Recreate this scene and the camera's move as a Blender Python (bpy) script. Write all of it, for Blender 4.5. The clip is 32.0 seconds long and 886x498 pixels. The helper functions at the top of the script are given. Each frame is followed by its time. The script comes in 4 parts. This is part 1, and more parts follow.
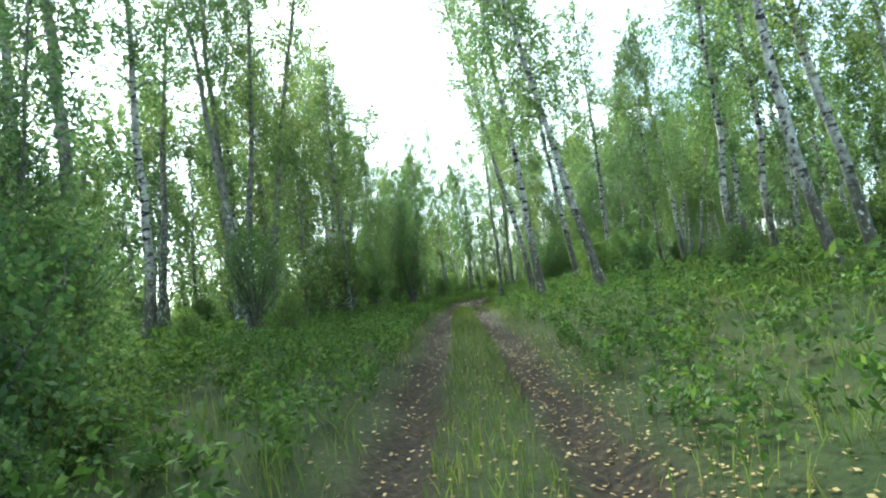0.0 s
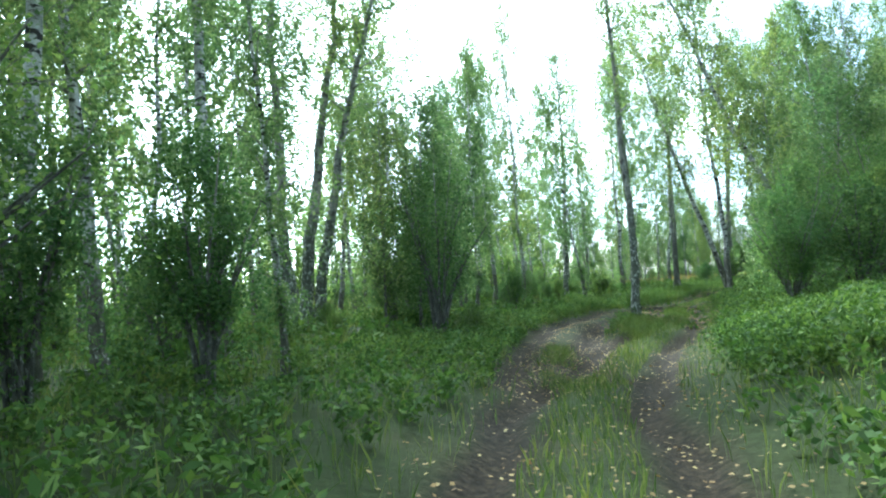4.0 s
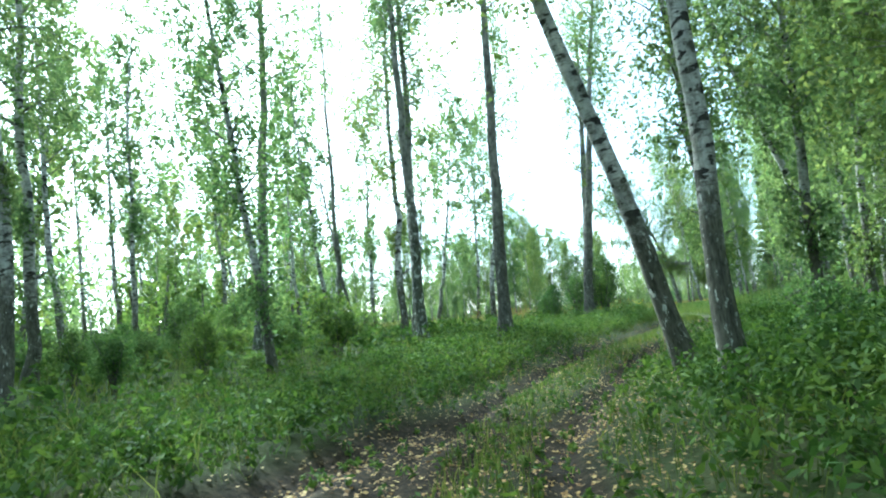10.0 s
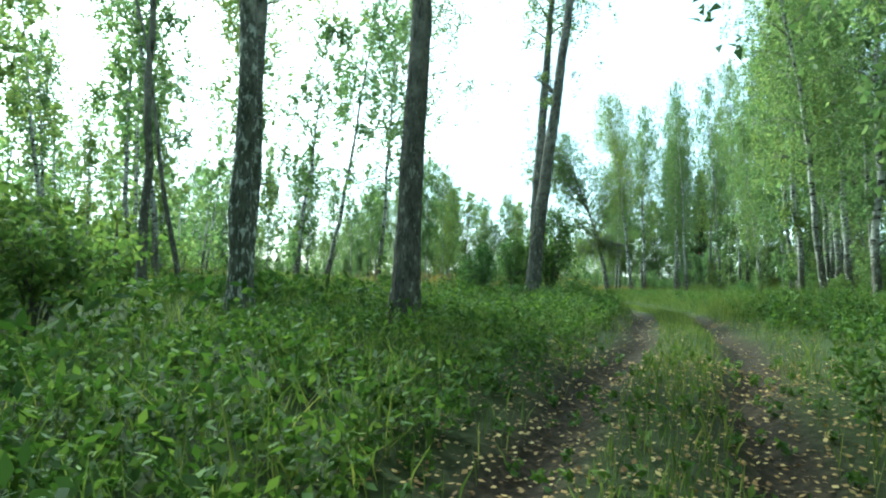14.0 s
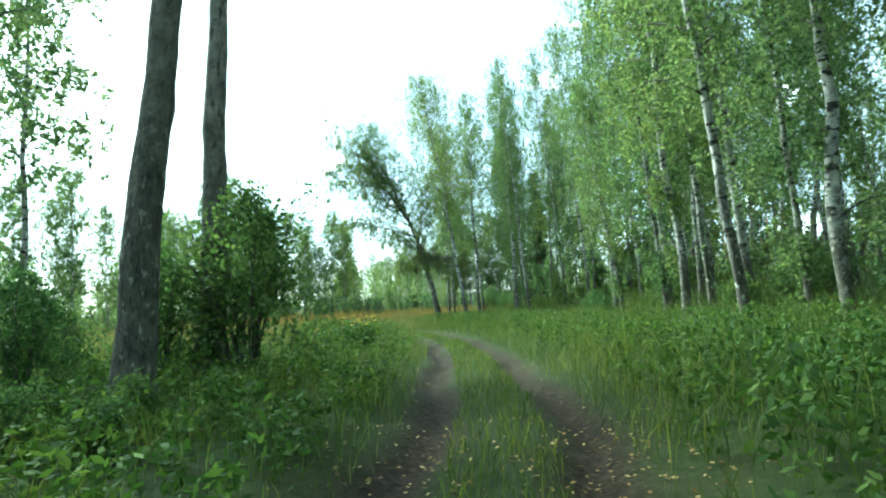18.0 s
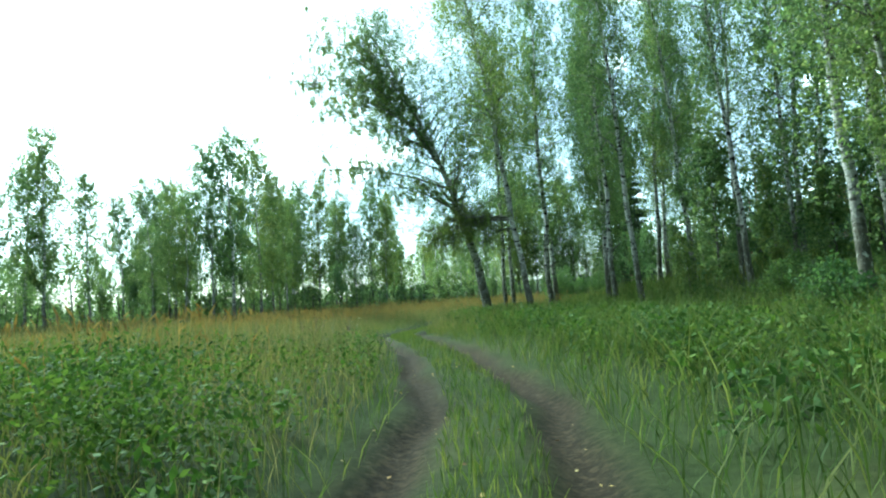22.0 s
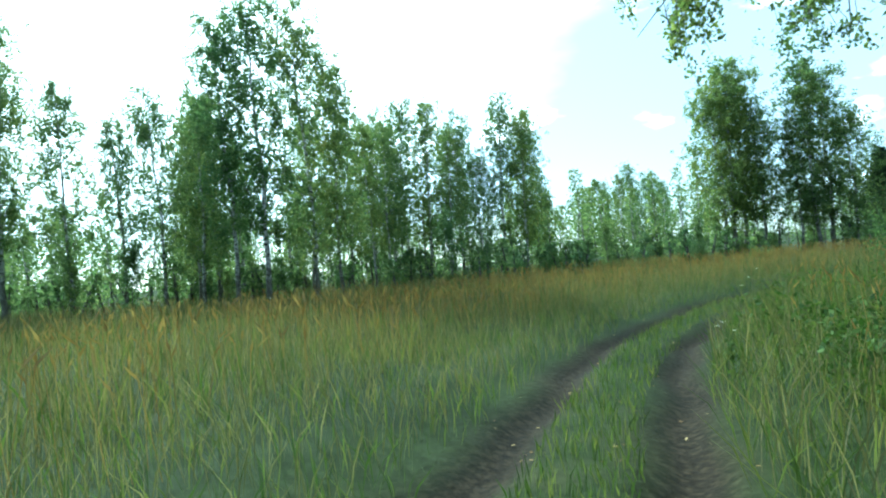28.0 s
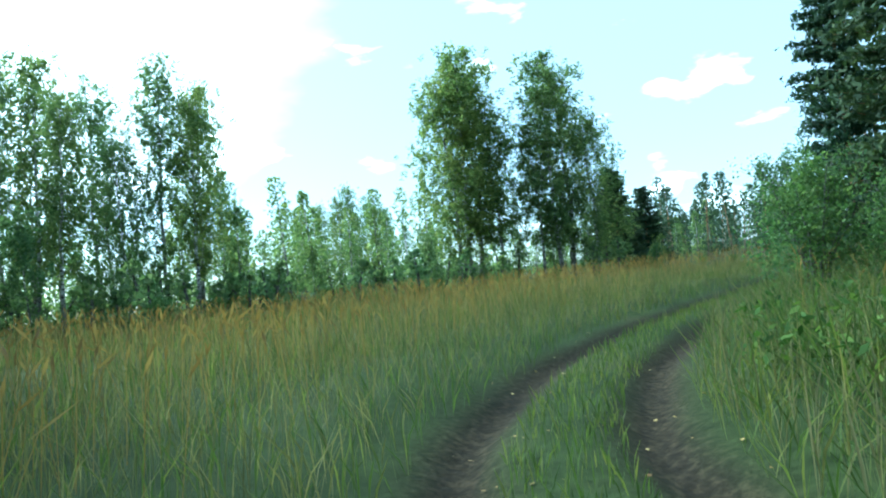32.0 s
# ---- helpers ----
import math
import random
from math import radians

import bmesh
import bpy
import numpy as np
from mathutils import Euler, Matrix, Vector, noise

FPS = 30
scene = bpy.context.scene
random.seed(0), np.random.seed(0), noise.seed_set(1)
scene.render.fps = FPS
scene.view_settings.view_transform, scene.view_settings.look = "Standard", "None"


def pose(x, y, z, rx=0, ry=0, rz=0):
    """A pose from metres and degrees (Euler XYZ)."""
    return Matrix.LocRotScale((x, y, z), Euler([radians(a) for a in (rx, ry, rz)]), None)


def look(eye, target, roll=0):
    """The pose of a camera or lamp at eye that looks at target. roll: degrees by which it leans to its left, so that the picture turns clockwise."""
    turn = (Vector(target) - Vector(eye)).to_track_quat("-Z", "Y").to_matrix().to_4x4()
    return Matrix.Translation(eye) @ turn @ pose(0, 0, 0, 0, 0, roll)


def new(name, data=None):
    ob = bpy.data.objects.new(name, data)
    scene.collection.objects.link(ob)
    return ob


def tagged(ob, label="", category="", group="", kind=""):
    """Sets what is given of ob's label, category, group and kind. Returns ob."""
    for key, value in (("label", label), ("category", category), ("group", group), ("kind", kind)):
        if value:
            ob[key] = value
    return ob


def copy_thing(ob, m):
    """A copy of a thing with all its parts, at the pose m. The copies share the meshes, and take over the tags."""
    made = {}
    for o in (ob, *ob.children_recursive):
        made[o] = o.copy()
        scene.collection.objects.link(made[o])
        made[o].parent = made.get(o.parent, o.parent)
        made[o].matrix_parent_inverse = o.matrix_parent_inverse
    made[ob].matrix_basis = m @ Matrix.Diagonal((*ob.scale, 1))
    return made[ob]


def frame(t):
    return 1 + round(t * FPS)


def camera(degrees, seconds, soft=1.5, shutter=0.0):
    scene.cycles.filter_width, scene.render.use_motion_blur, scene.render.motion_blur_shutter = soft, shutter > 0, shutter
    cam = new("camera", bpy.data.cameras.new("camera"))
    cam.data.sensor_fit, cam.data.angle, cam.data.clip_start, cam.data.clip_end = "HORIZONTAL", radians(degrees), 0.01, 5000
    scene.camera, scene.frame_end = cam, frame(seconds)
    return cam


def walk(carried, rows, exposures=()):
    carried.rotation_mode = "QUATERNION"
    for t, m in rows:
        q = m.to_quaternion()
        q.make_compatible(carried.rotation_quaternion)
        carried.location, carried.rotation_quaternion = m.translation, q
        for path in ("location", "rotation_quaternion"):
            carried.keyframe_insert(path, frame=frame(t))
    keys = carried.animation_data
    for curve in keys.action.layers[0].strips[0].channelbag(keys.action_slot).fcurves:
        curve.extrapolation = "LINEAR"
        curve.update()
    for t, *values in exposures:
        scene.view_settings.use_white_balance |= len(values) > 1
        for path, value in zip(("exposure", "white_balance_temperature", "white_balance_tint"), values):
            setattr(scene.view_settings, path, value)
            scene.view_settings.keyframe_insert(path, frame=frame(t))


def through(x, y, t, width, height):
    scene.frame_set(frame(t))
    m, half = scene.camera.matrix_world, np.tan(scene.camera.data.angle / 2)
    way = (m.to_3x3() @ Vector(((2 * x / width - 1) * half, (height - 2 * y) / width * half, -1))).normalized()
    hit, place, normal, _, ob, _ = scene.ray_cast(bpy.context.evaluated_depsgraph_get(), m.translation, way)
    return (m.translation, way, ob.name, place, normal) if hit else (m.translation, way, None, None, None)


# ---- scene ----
cam = camera(69.7, 32.0, 2.1)

PATH = [
    (0, (0.000, -0.000, 1.400), (-0.001, 1.998, 1.500), -5.5),
    (0.5, (0.207, 3.419, 1.373), (0.099, 5.411, 1.510), -3.4),
    (1, (0.284, 6.811, 1.320), (0.087, 8.799, 1.426), -2.2),
    (1.5, (0.375, 10.159, 1.324), (0.132, 12.140, 1.457), -2.5),
    (2, (0.418, 13.447, 1.303), (0.123, 15.417, 1.482), -2.0),
    (2.5, (0.364, 16.623, 1.292), (0.021, 18.588, 1.445), -1.9),
    (4.5, (0.592, 28.444, 1.239), (0.347, 30.426, 1.349), -3.8),
    (5, (0.739, 31.177, 1.169), (0.560, 33.166, 1.284), -3.3),
    (5.5, (1.013, 33.691, 1.068), (0.949, 35.687, 1.179), -2.1),
    (6, (1.460, 36.081, 0.981), (1.542, 38.078, 1.071), 0.3),
    (6.5, (2.025, 38.387, 0.924), (2.192, 40.379, 0.993), 0.8),
    (7, (2.565, 40.556, 0.841), (2.755, 42.544, 0.964), 1.7),
    (7.5, (3.245, 42.660, 0.773), (3.499, 44.641, 0.885), -0.2),
    (8, (3.915, 44.668, 0.836), (4.225, 46.639, 0.972), -1.2),
    (8.5, (4.541, 46.519, 0.848), (4.912, 48.479, 0.996), -1.5),
    (9, (5.110, 48.074, 0.833), (5.519, 50.026, 0.982), -3.6),
    (9.5, (5.529, 49.443, 0.844), (5.879, 51.406, 1.001), -2.8),
    (10, (5.833, 50.816, 0.866), (6.065, 52.792, 1.068), -4.1),
    (10.5, (6.017, 52.321, 0.829), (6.110, 54.315, 0.956), -1.5),
    (11, (6.189, 53.630, 0.837), (6.196, 55.629, 0.915), -3.1),
    (11.5, (6.280, 54.780, 0.826), (6.240, 56.778, 0.908), 0.6),
    (12, (6.447, 55.914, 0.861), (6.457, 57.910, 0.977), 0.5),
    (12.5, (6.710, 56.992, 0.810), (6.808, 58.985, 0.944), 0.8),
    (13, (7.027, 58.107, 0.779), (7.245, 60.093, 0.882), 2.3),
    (13.5, (7.419, 59.180, 0.779), (7.781, 61.145, 0.858), 2.8),
    (14, (7.856, 60.048, 0.788), (8.351, 61.984, 0.870), 2.5),
    (14.5, (8.358, 60.909, 0.781), (8.991, 62.804, 0.873), 2.8),
    (16.5, (11.746, 65.705, 1.077), (12.574, 67.517, 1.248), -0.1),
    (17, (12.830, 67.109, 1.130), (13.818, 68.838, 1.320), -0.9),
    (17.5, (13.957, 68.535, 1.160), (14.959, 70.257, 1.334), -3.0),
    (18, (14.965, 69.972, 1.201), (15.898, 71.734, 1.358), -2.6),
    (18.5, (15.988, 71.473, 1.225), (16.848, 73.272, 1.368), -3.2),
    (19, (17.080, 73.067, 1.244), (17.866, 74.901, 1.375), -4.5),
    (19.5, (18.145, 74.810, 1.251), (18.895, 76.655, 1.423), -5.7),
    (20, (19.185, 76.715, 1.226), (19.929, 78.564, 1.389), -4.3),
    (20.5, (20.240, 78.668, 1.171), (20.993, 80.517, 1.301), -5.2),
    (21, (21.276, 80.582, 1.118), (22.013, 82.437, 1.245), -3.8),
    (21.5, (22.252, 82.398, 1.038), (23.002, 84.249, 1.146), -2.7),
    (22, (23.241, 84.187, 0.976), (23.986, 86.038, 1.107), -3.1),
    (22.5, (24.180, 85.977, 0.931), (24.865, 87.850, 1.080), -2.1),
    (23, (25.073, 87.782, 0.911), (25.724, 89.671, 0.999), -2.7),
    (23.5, (25.903, 89.606, 0.895), (26.494, 91.514, 0.991), -4.1),
    (24, (26.701, 91.480, 0.841), (27.203, 93.413, 0.952), -3.9),
    (24.5, (27.452, 93.549, 0.809), (27.870, 95.502, 0.910), -3.7),
    (25, (28.140, 95.805, 0.792), (28.524, 97.764, 0.924), -4.6),
    (25.5, (28.760, 98.088, 0.790), (29.104, 100.053, 0.933), -4.1),
    (27.5, (30.636, 106.641, 0.649), (30.917, 108.619, 0.754), -5.6),
    (28, (31.095, 108.673, 0.588), (31.395, 110.649, 0.646), -4.5),
    (28.5, (31.561, 110.459, 0.439), (31.935, 112.422, 0.513), -3.1),
    (29, (32.064, 112.133, 0.362), (32.517, 114.080, 0.428), -2.0),
    (29.5, (32.668, 113.756, 0.269), (33.225, 115.676, 0.337), -3.3),
    (30, (33.453, 115.333, 0.222), (34.094, 117.226, 0.312), -4.5),
    (30.5, (34.456, 116.917, 0.209), (35.206, 118.767, 0.329), -5.4),
    (31, (35.548, 118.578, 0.187), (36.426, 120.370, 0.314), -6.9),
    (31.5, (36.761, 120.319, 0.157), (37.760, 122.048, 0.265), -6.5),
    (32, (38.023, 122.091, 0.126), (39.113, 123.765, 0.232), -5.6),
]
EXPOSURES = [(0, 2.26, 5600, -4), (2, 2.58, 5240, -3), (5, 2.57, 5200, -2), (6, 2.62, 5250, -3), (8, 2.77, 5200, -3), (10, 2.56, 5200, -8),
             (12, 2.18, 5420, -14), (14, 2.14, 5390, -16), (17, 2.12, 5390, -17), (21, 1.82, 5290, -19),
             (23, 1.78, 5260, -19), (25, 1.8, 5190, -20), (28, 1.64, 4900, -18), (30, 1.68, 4750, -17),
             (32, 1.7, 4720, -17)]
walk(cam, [(t, look(eye, target, roll)) for t, eye, target, roll in PATH], EXPOSURES)

# ---- sky and sun: hazy bright sky, sun ahead on the left ----
SUN_AZ, SUN_EL = 25.0, 38.0      # degrees to the left of +y, height
world = bpy.data.worlds.new("sky")
scene.world = world
world.use_nodes = True
nt = world.node_tree
bg = nt.nodes["Background"]
sky = nt.nodes.new("ShaderNodeTexSky")
sky.sky_type, sky.sun_disc = "NISHITA", False
sky.sun_elevation, sky.sun_rotation = radians(SUN_EL), radians(-SUN_AZ)
sky.dust_density, sky.air_density, sky.ozone_density = 1.0, 1.0, 1.5
# white haze round the sun that thins to pale blue away from it, with a few bright clouds
sa, se = radians(SUN_AZ), radians(SUN_EL)
SUN_WAY = (-math.sin(sa) * math.cos(se), math.cos(sa) * math.cos(se), math.sin(se))


def sky_node(kind, *links, **values):
    n = nt.nodes.new(kind)
    for key, value in values.items():
        n.inputs[key].default_value = value
    for k, out in links:
        nt.links.new(out, n.inputs[k])
    return n


def sky_ramp(source, *stops):
    r = sky_node("ShaderNodeValToRGB", (0, source))
    for e, (p, v) in zip(r.color_ramp.elements, stops):
        e.position, e.color = p, (v, v, v, 1)
    return r.outputs[0]


geo = nt.nodes.new("ShaderNodeTexCoord")
toward = nt.nodes.new("ShaderNodeVectorMath")
toward.operation = "DOT_PRODUCT"
nt.links.new(geo.outputs["Generated"], toward.inputs[0])
toward.inputs[1].default_value = SUN_WAY
stretch = sky_node("ShaderNodeMapping", (0, geo.outputs["Generated"]), Scale=(1.0, 1.0, 2.6))
cloud = sky_node("ShaderNodeTexNoise", (0, stretch.outputs[0]), Scale=4.6, Detail=7.0)
uneven = sky_node("ShaderNodeMath", (0, cloud.outputs[0]), (2, toward.outputs["Value"]))
uneven.operation = "MULTIPLY_ADD"
uneven.inputs[1].default_value = 0.16
haze = sky_ramp(uneven.outputs[0], (0.78, 0.0), (1.0, 1.0))
puffs = sky_ramp(cloud.outputs[0], (0.60, 0.0), (0.68, 1.0))
both = sky_node("ShaderNodeMixRGB", (1, haze), (2, puffs), Fac=1.0)
both.blend_type = "LIGHTEN"
clear = sky_node("ShaderNodeMixRGB", (1, sky.outputs[0]), Fac=0.70)
clear.inputs[2].default_value = (2.3, 2.42, 2.55, 1)
mixc = sky_node("ShaderNodeMixRGB", (0, both.outputs[0]), (1, clear.outputs[0]))
mixc.inputs[2].default_value = (8.6, 8.8, 8.8, 1)
nt.links.new(mixc.outputs[0], bg.inputs[0])
bg.inputs[1].default_value = 0.15
sun = new("sun", bpy.data.lights.new("sun", "SUN"))
sun.data.energy, sun.data.angle, sun.data.color = 2.4, radians(8), (1.0, 0.96, 0.88)
sun.matrix_world = look(tuple(50 * v for v in SUN_WAY), (0, 0, 0))

# ---- materials ----


def material(name, rough=0.8):
    m = bpy.data.materials.new(name)
    m.use_nodes = True
    b = m.node_tree.nodes["Principled BSDF"]
    b.inputs["Roughness"].default_value = rough
    b.inputs["Specular IOR Level"].default_value = 0.25
    return m, m.node_tree, b


def ramp(tree, source, stops):
    r = tree.nodes.new("ShaderNodeValToRGB")
    e = r.color_ramp.elements
    while len(e) < len(stops):
        e.new(0.5)
    for k, (p, c) in enumerate(stops):
        e[k].position, e[k].color = p, (*c, 1)
    tree.links.new(source, r.inputs[0])
    return r.outputs[0]


def noise_tex(tree, vector, scale, detail=4.0, rough=0.6):
    n = tree.nodes.new("ShaderNodeTexNoise")
    n.inputs["Scale"].default_value, n.inputs["Detail"].default_value = scale, detail
    n.inputs["Roughness"].default_value = rough
    if vector is not None:
        tree.links.new(vector, n.inputs["Vector"])
    return n.outputs[0]


def mix(tree, fac, a, b, mode="MIX"):
    m = tree.nodes.new("ShaderNodeMixRGB")
    m.blend_type = mode
    for k, v in enumerate((fac, a, b)):
        if isinstance(v, (float, int)):
            m.inputs[k].default_value = v
        elif isinstance(v, tuple):
            m.inputs[k].default_value = (*v, 1)
        else:
            tree.links.new(v, m.inputs[k])
    return m.outputs[0]


def leafy(name, dark, mid, light, through=0.45, rough=0.72):
    """Thin leaves and blades: each leaf has its own green, and light comes through."""
    m, t, b = material(name, rough)
    g = t.nodes.new("ShaderNodeNewGeometry")
    oi = t.nodes.new("ShaderNodeObjectInfo")
    c1 = ramp(t, g.outputs["Random Per Island"], [(0.0, dark), (0.55, mid), (1.0, light)])
    c2 = ramp(t, oi.outputs["Random"], [(0.0, (0.78, 0.86, 0.80)), (0.5, (1.0, 1.0, 1.0)), (1.0, (1.22, 1.10, 0.80))])
    n = noise_tex(t, g.outputs["Position"], 0.35, 3.0)
    c3 = ramp(t, n, [(0.3, (0.80, 0.88, 0.90)), (0.7, (1.18, 1.08, 0.9))])
    col = mix(t, 1.0, mix(t, 1.0, c1, c2, "MULTIPLY"), c3, "MULTIPLY")
    t.links.new(col, b.inputs["Base Color"])
    tr = t.nodes.new("ShaderNodeBsdfTranslucent")
    t.links.new(mix(t, 1.0, col, (1.2, 1.25, 0.85), "MULTIPLY"), tr.inputs[0])
    ms = t.nodes.new("ShaderNodeMixShader")
    ms.inputs[0].default_value = through
    t.links.new(b.outputs[0], ms.inputs[1])
    t.links.new(tr.outputs[0], ms.inputs[2])
    t.links.new(ms.outputs[0], t.nodes["Material Output"].inputs[0])
    return m


birch_leaf = leafy("birch_leaf", (0.076, 0.120, 0.056), (0.134, 0.196, 0.092), (0.225, 0.275, 0.140), 0.60)
bush_leaf = leafy("bush_leaf", (0.056, 0.100, 0.036), (0.096, 0.158, 0.056), (0.168, 0.225, 0.086), 0.55)
pine_needle = leafy("pine_needle", (0.026, 0.048, 0.032), (0.042, 0.072, 0.044), (0.070, 0.100, 0.056), 0.25)
herb_leaf = leafy("herb_leaf", (0.026, 0.056, 0.014), (0.054, 0.106, 0.026), (0.120, 0.184, 0.052), 0.34, 0.82)
grass_blade = leafy("grass_blade", (0.044, 0.074, 0.020), (0.082, 0.122, 0.032), (0.160, 0.175, 0.060))
meadow_blade = leafy("meadow_blade", (0.086, 0.088, 0.036), (0.148, 0.140, 0.062), (0.235, 0.204, 0.110))
seed_straw = leafy("seed_straw", (0.108, 0.079, 0.038), (0.166, 0.122, 0.058), (0.238, 0.185, 0.100), 0.35)
litter_leaf = leafy("litter_leaf", (0.120, 0.066, 0.024), (0.270, 0.175, 0.066), (0.450, 0.340, 0.150), 0.15)
seed_brown = leafy("seed_brown", (0.035, 0.022, 0.012), (0.055, 0.034, 0.018), (0.080, 0.050, 0.026), 0.1)
flower_white = leafy("flower_white", (0.60, 0.60, 0.52), (0.72, 0.72, 0.66), (0.80, 0.80, 0.76), 0.3)
flower_yellow = leafy("flower_yellow", (0.60, 0.42, 0.02), (0.70, 0.50, 0.03), (0.75, 0.58, 0.06), 0.3)


def bark_material(name, pale, dark, base, scar, along=(7.0, 7.0, 38.0), lichen_col=(0.19, 0.20, 0.14), reach=0.56, lichen_at=0.58, lenses=False):
    """Bark: fine marks, dark scars, and old furrowed bark with lichen on the lower stem."""
    m, t, b = material(name, 0.9)
    tc = t.nodes.new("ShaderNodeTexCoord")

    def stretched(sx, sy, sz):
        mp = t.nodes.new("ShaderNodeMapping")
        mp.inputs["Scale"].default_value = (sx, sy, sz)
        t.links.new(tc.outputs["Object"], mp.inputs[0])
        return mp.outputs[0]

    furrow = stretched(7.0, 7.0, 1.6)
    bands = ramp(t, noise_tex(t, stretched(*along), 1.0, 4.0, 0.6), [(0.36, dark), (0.45, pale)])
    bands = mix(t, 1.0, bands, ramp(t, noise_tex(t, tc.outputs["Object"], 1.7, 5.0, 0.65), [(0.35, (0.62, 0.64, 0.60)), (0.65, (1.12, 1.10, 1.06))]), "MULTIPLY")
    blot = noise_tex(t, stretched(3.2, 3.2, 4.6), 1.0, 5.0, 0.65)
    col = mix(t, ramp(t, blot, [(0.56, (0, 0, 0)), (0.62, (1, 1, 1))]), bands, scar)
    if lenses:
        bent = mix(t, 0.35, stretched(3.4, 3.4, 8.5), noise_tex(t, tc.outputs["Object"], 2.5, 2.0), "ADD")
        lens = noise_tex(t, bent, 1.0, 3.0, 0.5)
        col = mix(t, ramp(t, lens, [(0.555, (0, 0, 0)), (0.59, (1, 1, 1))]), col, (0.035, 0.033, 0.028))
    sep = t.nodes.new("ShaderNodeSeparateXYZ")
    t.links.new(tc.outputs["Object"], sep.inputs[0])
    add = t.nodes.new("ShaderNodeMath")
    add.operation = "MULTIPLY_ADD"
    t.links.new(noise_tex(t, tc.outputs["Object"], 1.4, 6.0, 0.75), add.inputs[0])
    add.inputs[1].default_value = 9.0
    t.links.new(sep.outputs[2], add.inputs[2])
    div = t.nodes.new("ShaderNodeMath")
    div.operation = "DIVIDE"
    t.links.new(add.outputs[0], div.inputs[0])
    div.inputs[1].default_value = 12.0
    old = ramp(t, noise_tex(t, furrow, 2.0, 6.0, 0.7), [(0.35, base), (0.70, tuple(min(1, 2.4 * v) for v in base))])
    flakes = noise_tex(t, stretched(13.0, 13.0, 6.5), 1.0, 5.0, 0.65)
    old = mix(t, ramp(t, flakes, [(lichen_at, (0, 0, 0)), (lichen_at + 0.035, (1, 1, 1))]), old, lichen_col)
    grain = t.nodes.new("ShaderNodeTexVoronoi")
    grain.inputs["Scale"].default_value = 4.5
    t.links.new(furrow, grain.inputs["Vector"])
    old = mix(t, 0.75, old, ramp(t, grain.outputs["Distance"], [(0.05, (0.22, 0.22, 0.22)), (0.45, (1.4, 1.4, 1.4))]), "MULTIPLY")
    col = mix(t, ramp(t, div.outputs[0], [(reach, (0, 0, 0)), (reach + 0.14, (1, 1, 1))]), old, col)
    worn = noise_tex(t, stretched(5.5, 5.5, 3.0), 1.0, 5.0, 0.7)
    col = mix(t, 1.0, col, ramp(t, worn, [(0.34, (0.50, 0.51, 0.50)), (0.66, (1.32, 1.31, 1.27))]), "MULTIPLY")
    t.links.new(col, b.inputs["Base Color"])
    bump = t.nodes.new("ShaderNodeBump")
    bump.inputs["Strength"].default_value, bump.inputs["Distance"].default_value = 0.8, 0.03
    t.links.new(noise_tex(t, furrow, 3.0, 7.0, 0.7), bump.inputs["Height"])
    t.links.new(bump.outputs[0], b.inputs["Normal"])
    return m


birch_bark = bark_material("birch_bark", (0.50, 0.495, 0.465), (0.20, 0.19, 0.17), (0.050, 0.048, 0.036), (0.10, 0.095, 0.08), lichen_col=(0.40, 0.40, 0.34), reach=0.52, lichen_at=0.60, lenses=True)
old_bark = bark_material("old_bark", (0.24, 0.235, 0.20), (0.085, 0.082, 0.066), (0.048, 0.051, 0.038), (0.10, 0.096, 0.078), (9.0, 9.0, 4.0), (0.36, 0.37, 0.32), 0.66, 0.545)
grey_bark = bark_material("grey_bark", (0.22, 0.212, 0.185), (0.065, 0.062, 0.052), (0.046, 0.045, 0.037), (0.11, 0.105, 0.088), (10.0, 10.0, 2.2), (0.20, 0.20, 0.165), 0.60)
pine_bark = bark_material("pine_bark", (0.30, 0.17, 0.09), (0.14, 0.08, 0.05), (0.10, 0.075, 0.055), (0.22, 0.13, 0.08), (9.0, 9.0, 3.0), (0.16, 0.12, 0.09))

# ground: soil, mud and litter in the ruts, green moss and short grass beside them
ground_mat, gt, gb = material("forest_ground", 0.95)
gb.inputs["Specular IOR Level"].default_value = 0.1
gtc = gt.nodes.new("ShaderNodeTexCoord")
gat = gt.nodes.new("ShaderNodeAttribute")
gat.attribute_name = "soil"
gn1, gn2 = noise_tex(gt, gtc.outputs["Object"], 0.5, 4.0), noise_tex(gt, gtc.outputs["Object"], 11.0, 6.0, 0.7)
green = ramp(gt, gn1, [(0.3, (0.024, 0.034, 0.012)), (0.55, (0.036, 0.050, 0.016)), (0.75, (0.060, 0.062, 0.026))])
green = mix(gt, 0.6, green, ramp(gt, gn2, [(0.3, (0.5, 0.5, 0.5)), (0.7, (1.5, 1.45, 1.3))]), "MULTIPLY")
earth = ramp(gt, gn2, [(0.30, (0.0105, 0.0085, 0.0058)), (0.50, (0.025, 0.0195, 0.0120)), (0.70, (0.066, 0.051, 0.030))])
earth = mix(gt, 0.5, earth, ramp(gt, gn1, [(0.35, (0.75, 0.74, 0.72)), (0.65, (1.3, 1.2, 1.0))]), "MULTIPLY")
gt.links.new(mix(gt, gat.outputs["Fac"], green, earth), gb.inputs["Base Color"])
gbump = gt.nodes.new("ShaderNodeBump")
gbump.inputs["Strength"].default_value, gbump.inputs["Distance"].default_value = 0.9, 0.05
gt.links.new(noise_tex(gt, gtc.outputs["Object"], 7.0, 7.0, 0.7), gbump.inputs["Height"])
gt.links.new(gbump.outputs[0], gb.inputs["Normal"])

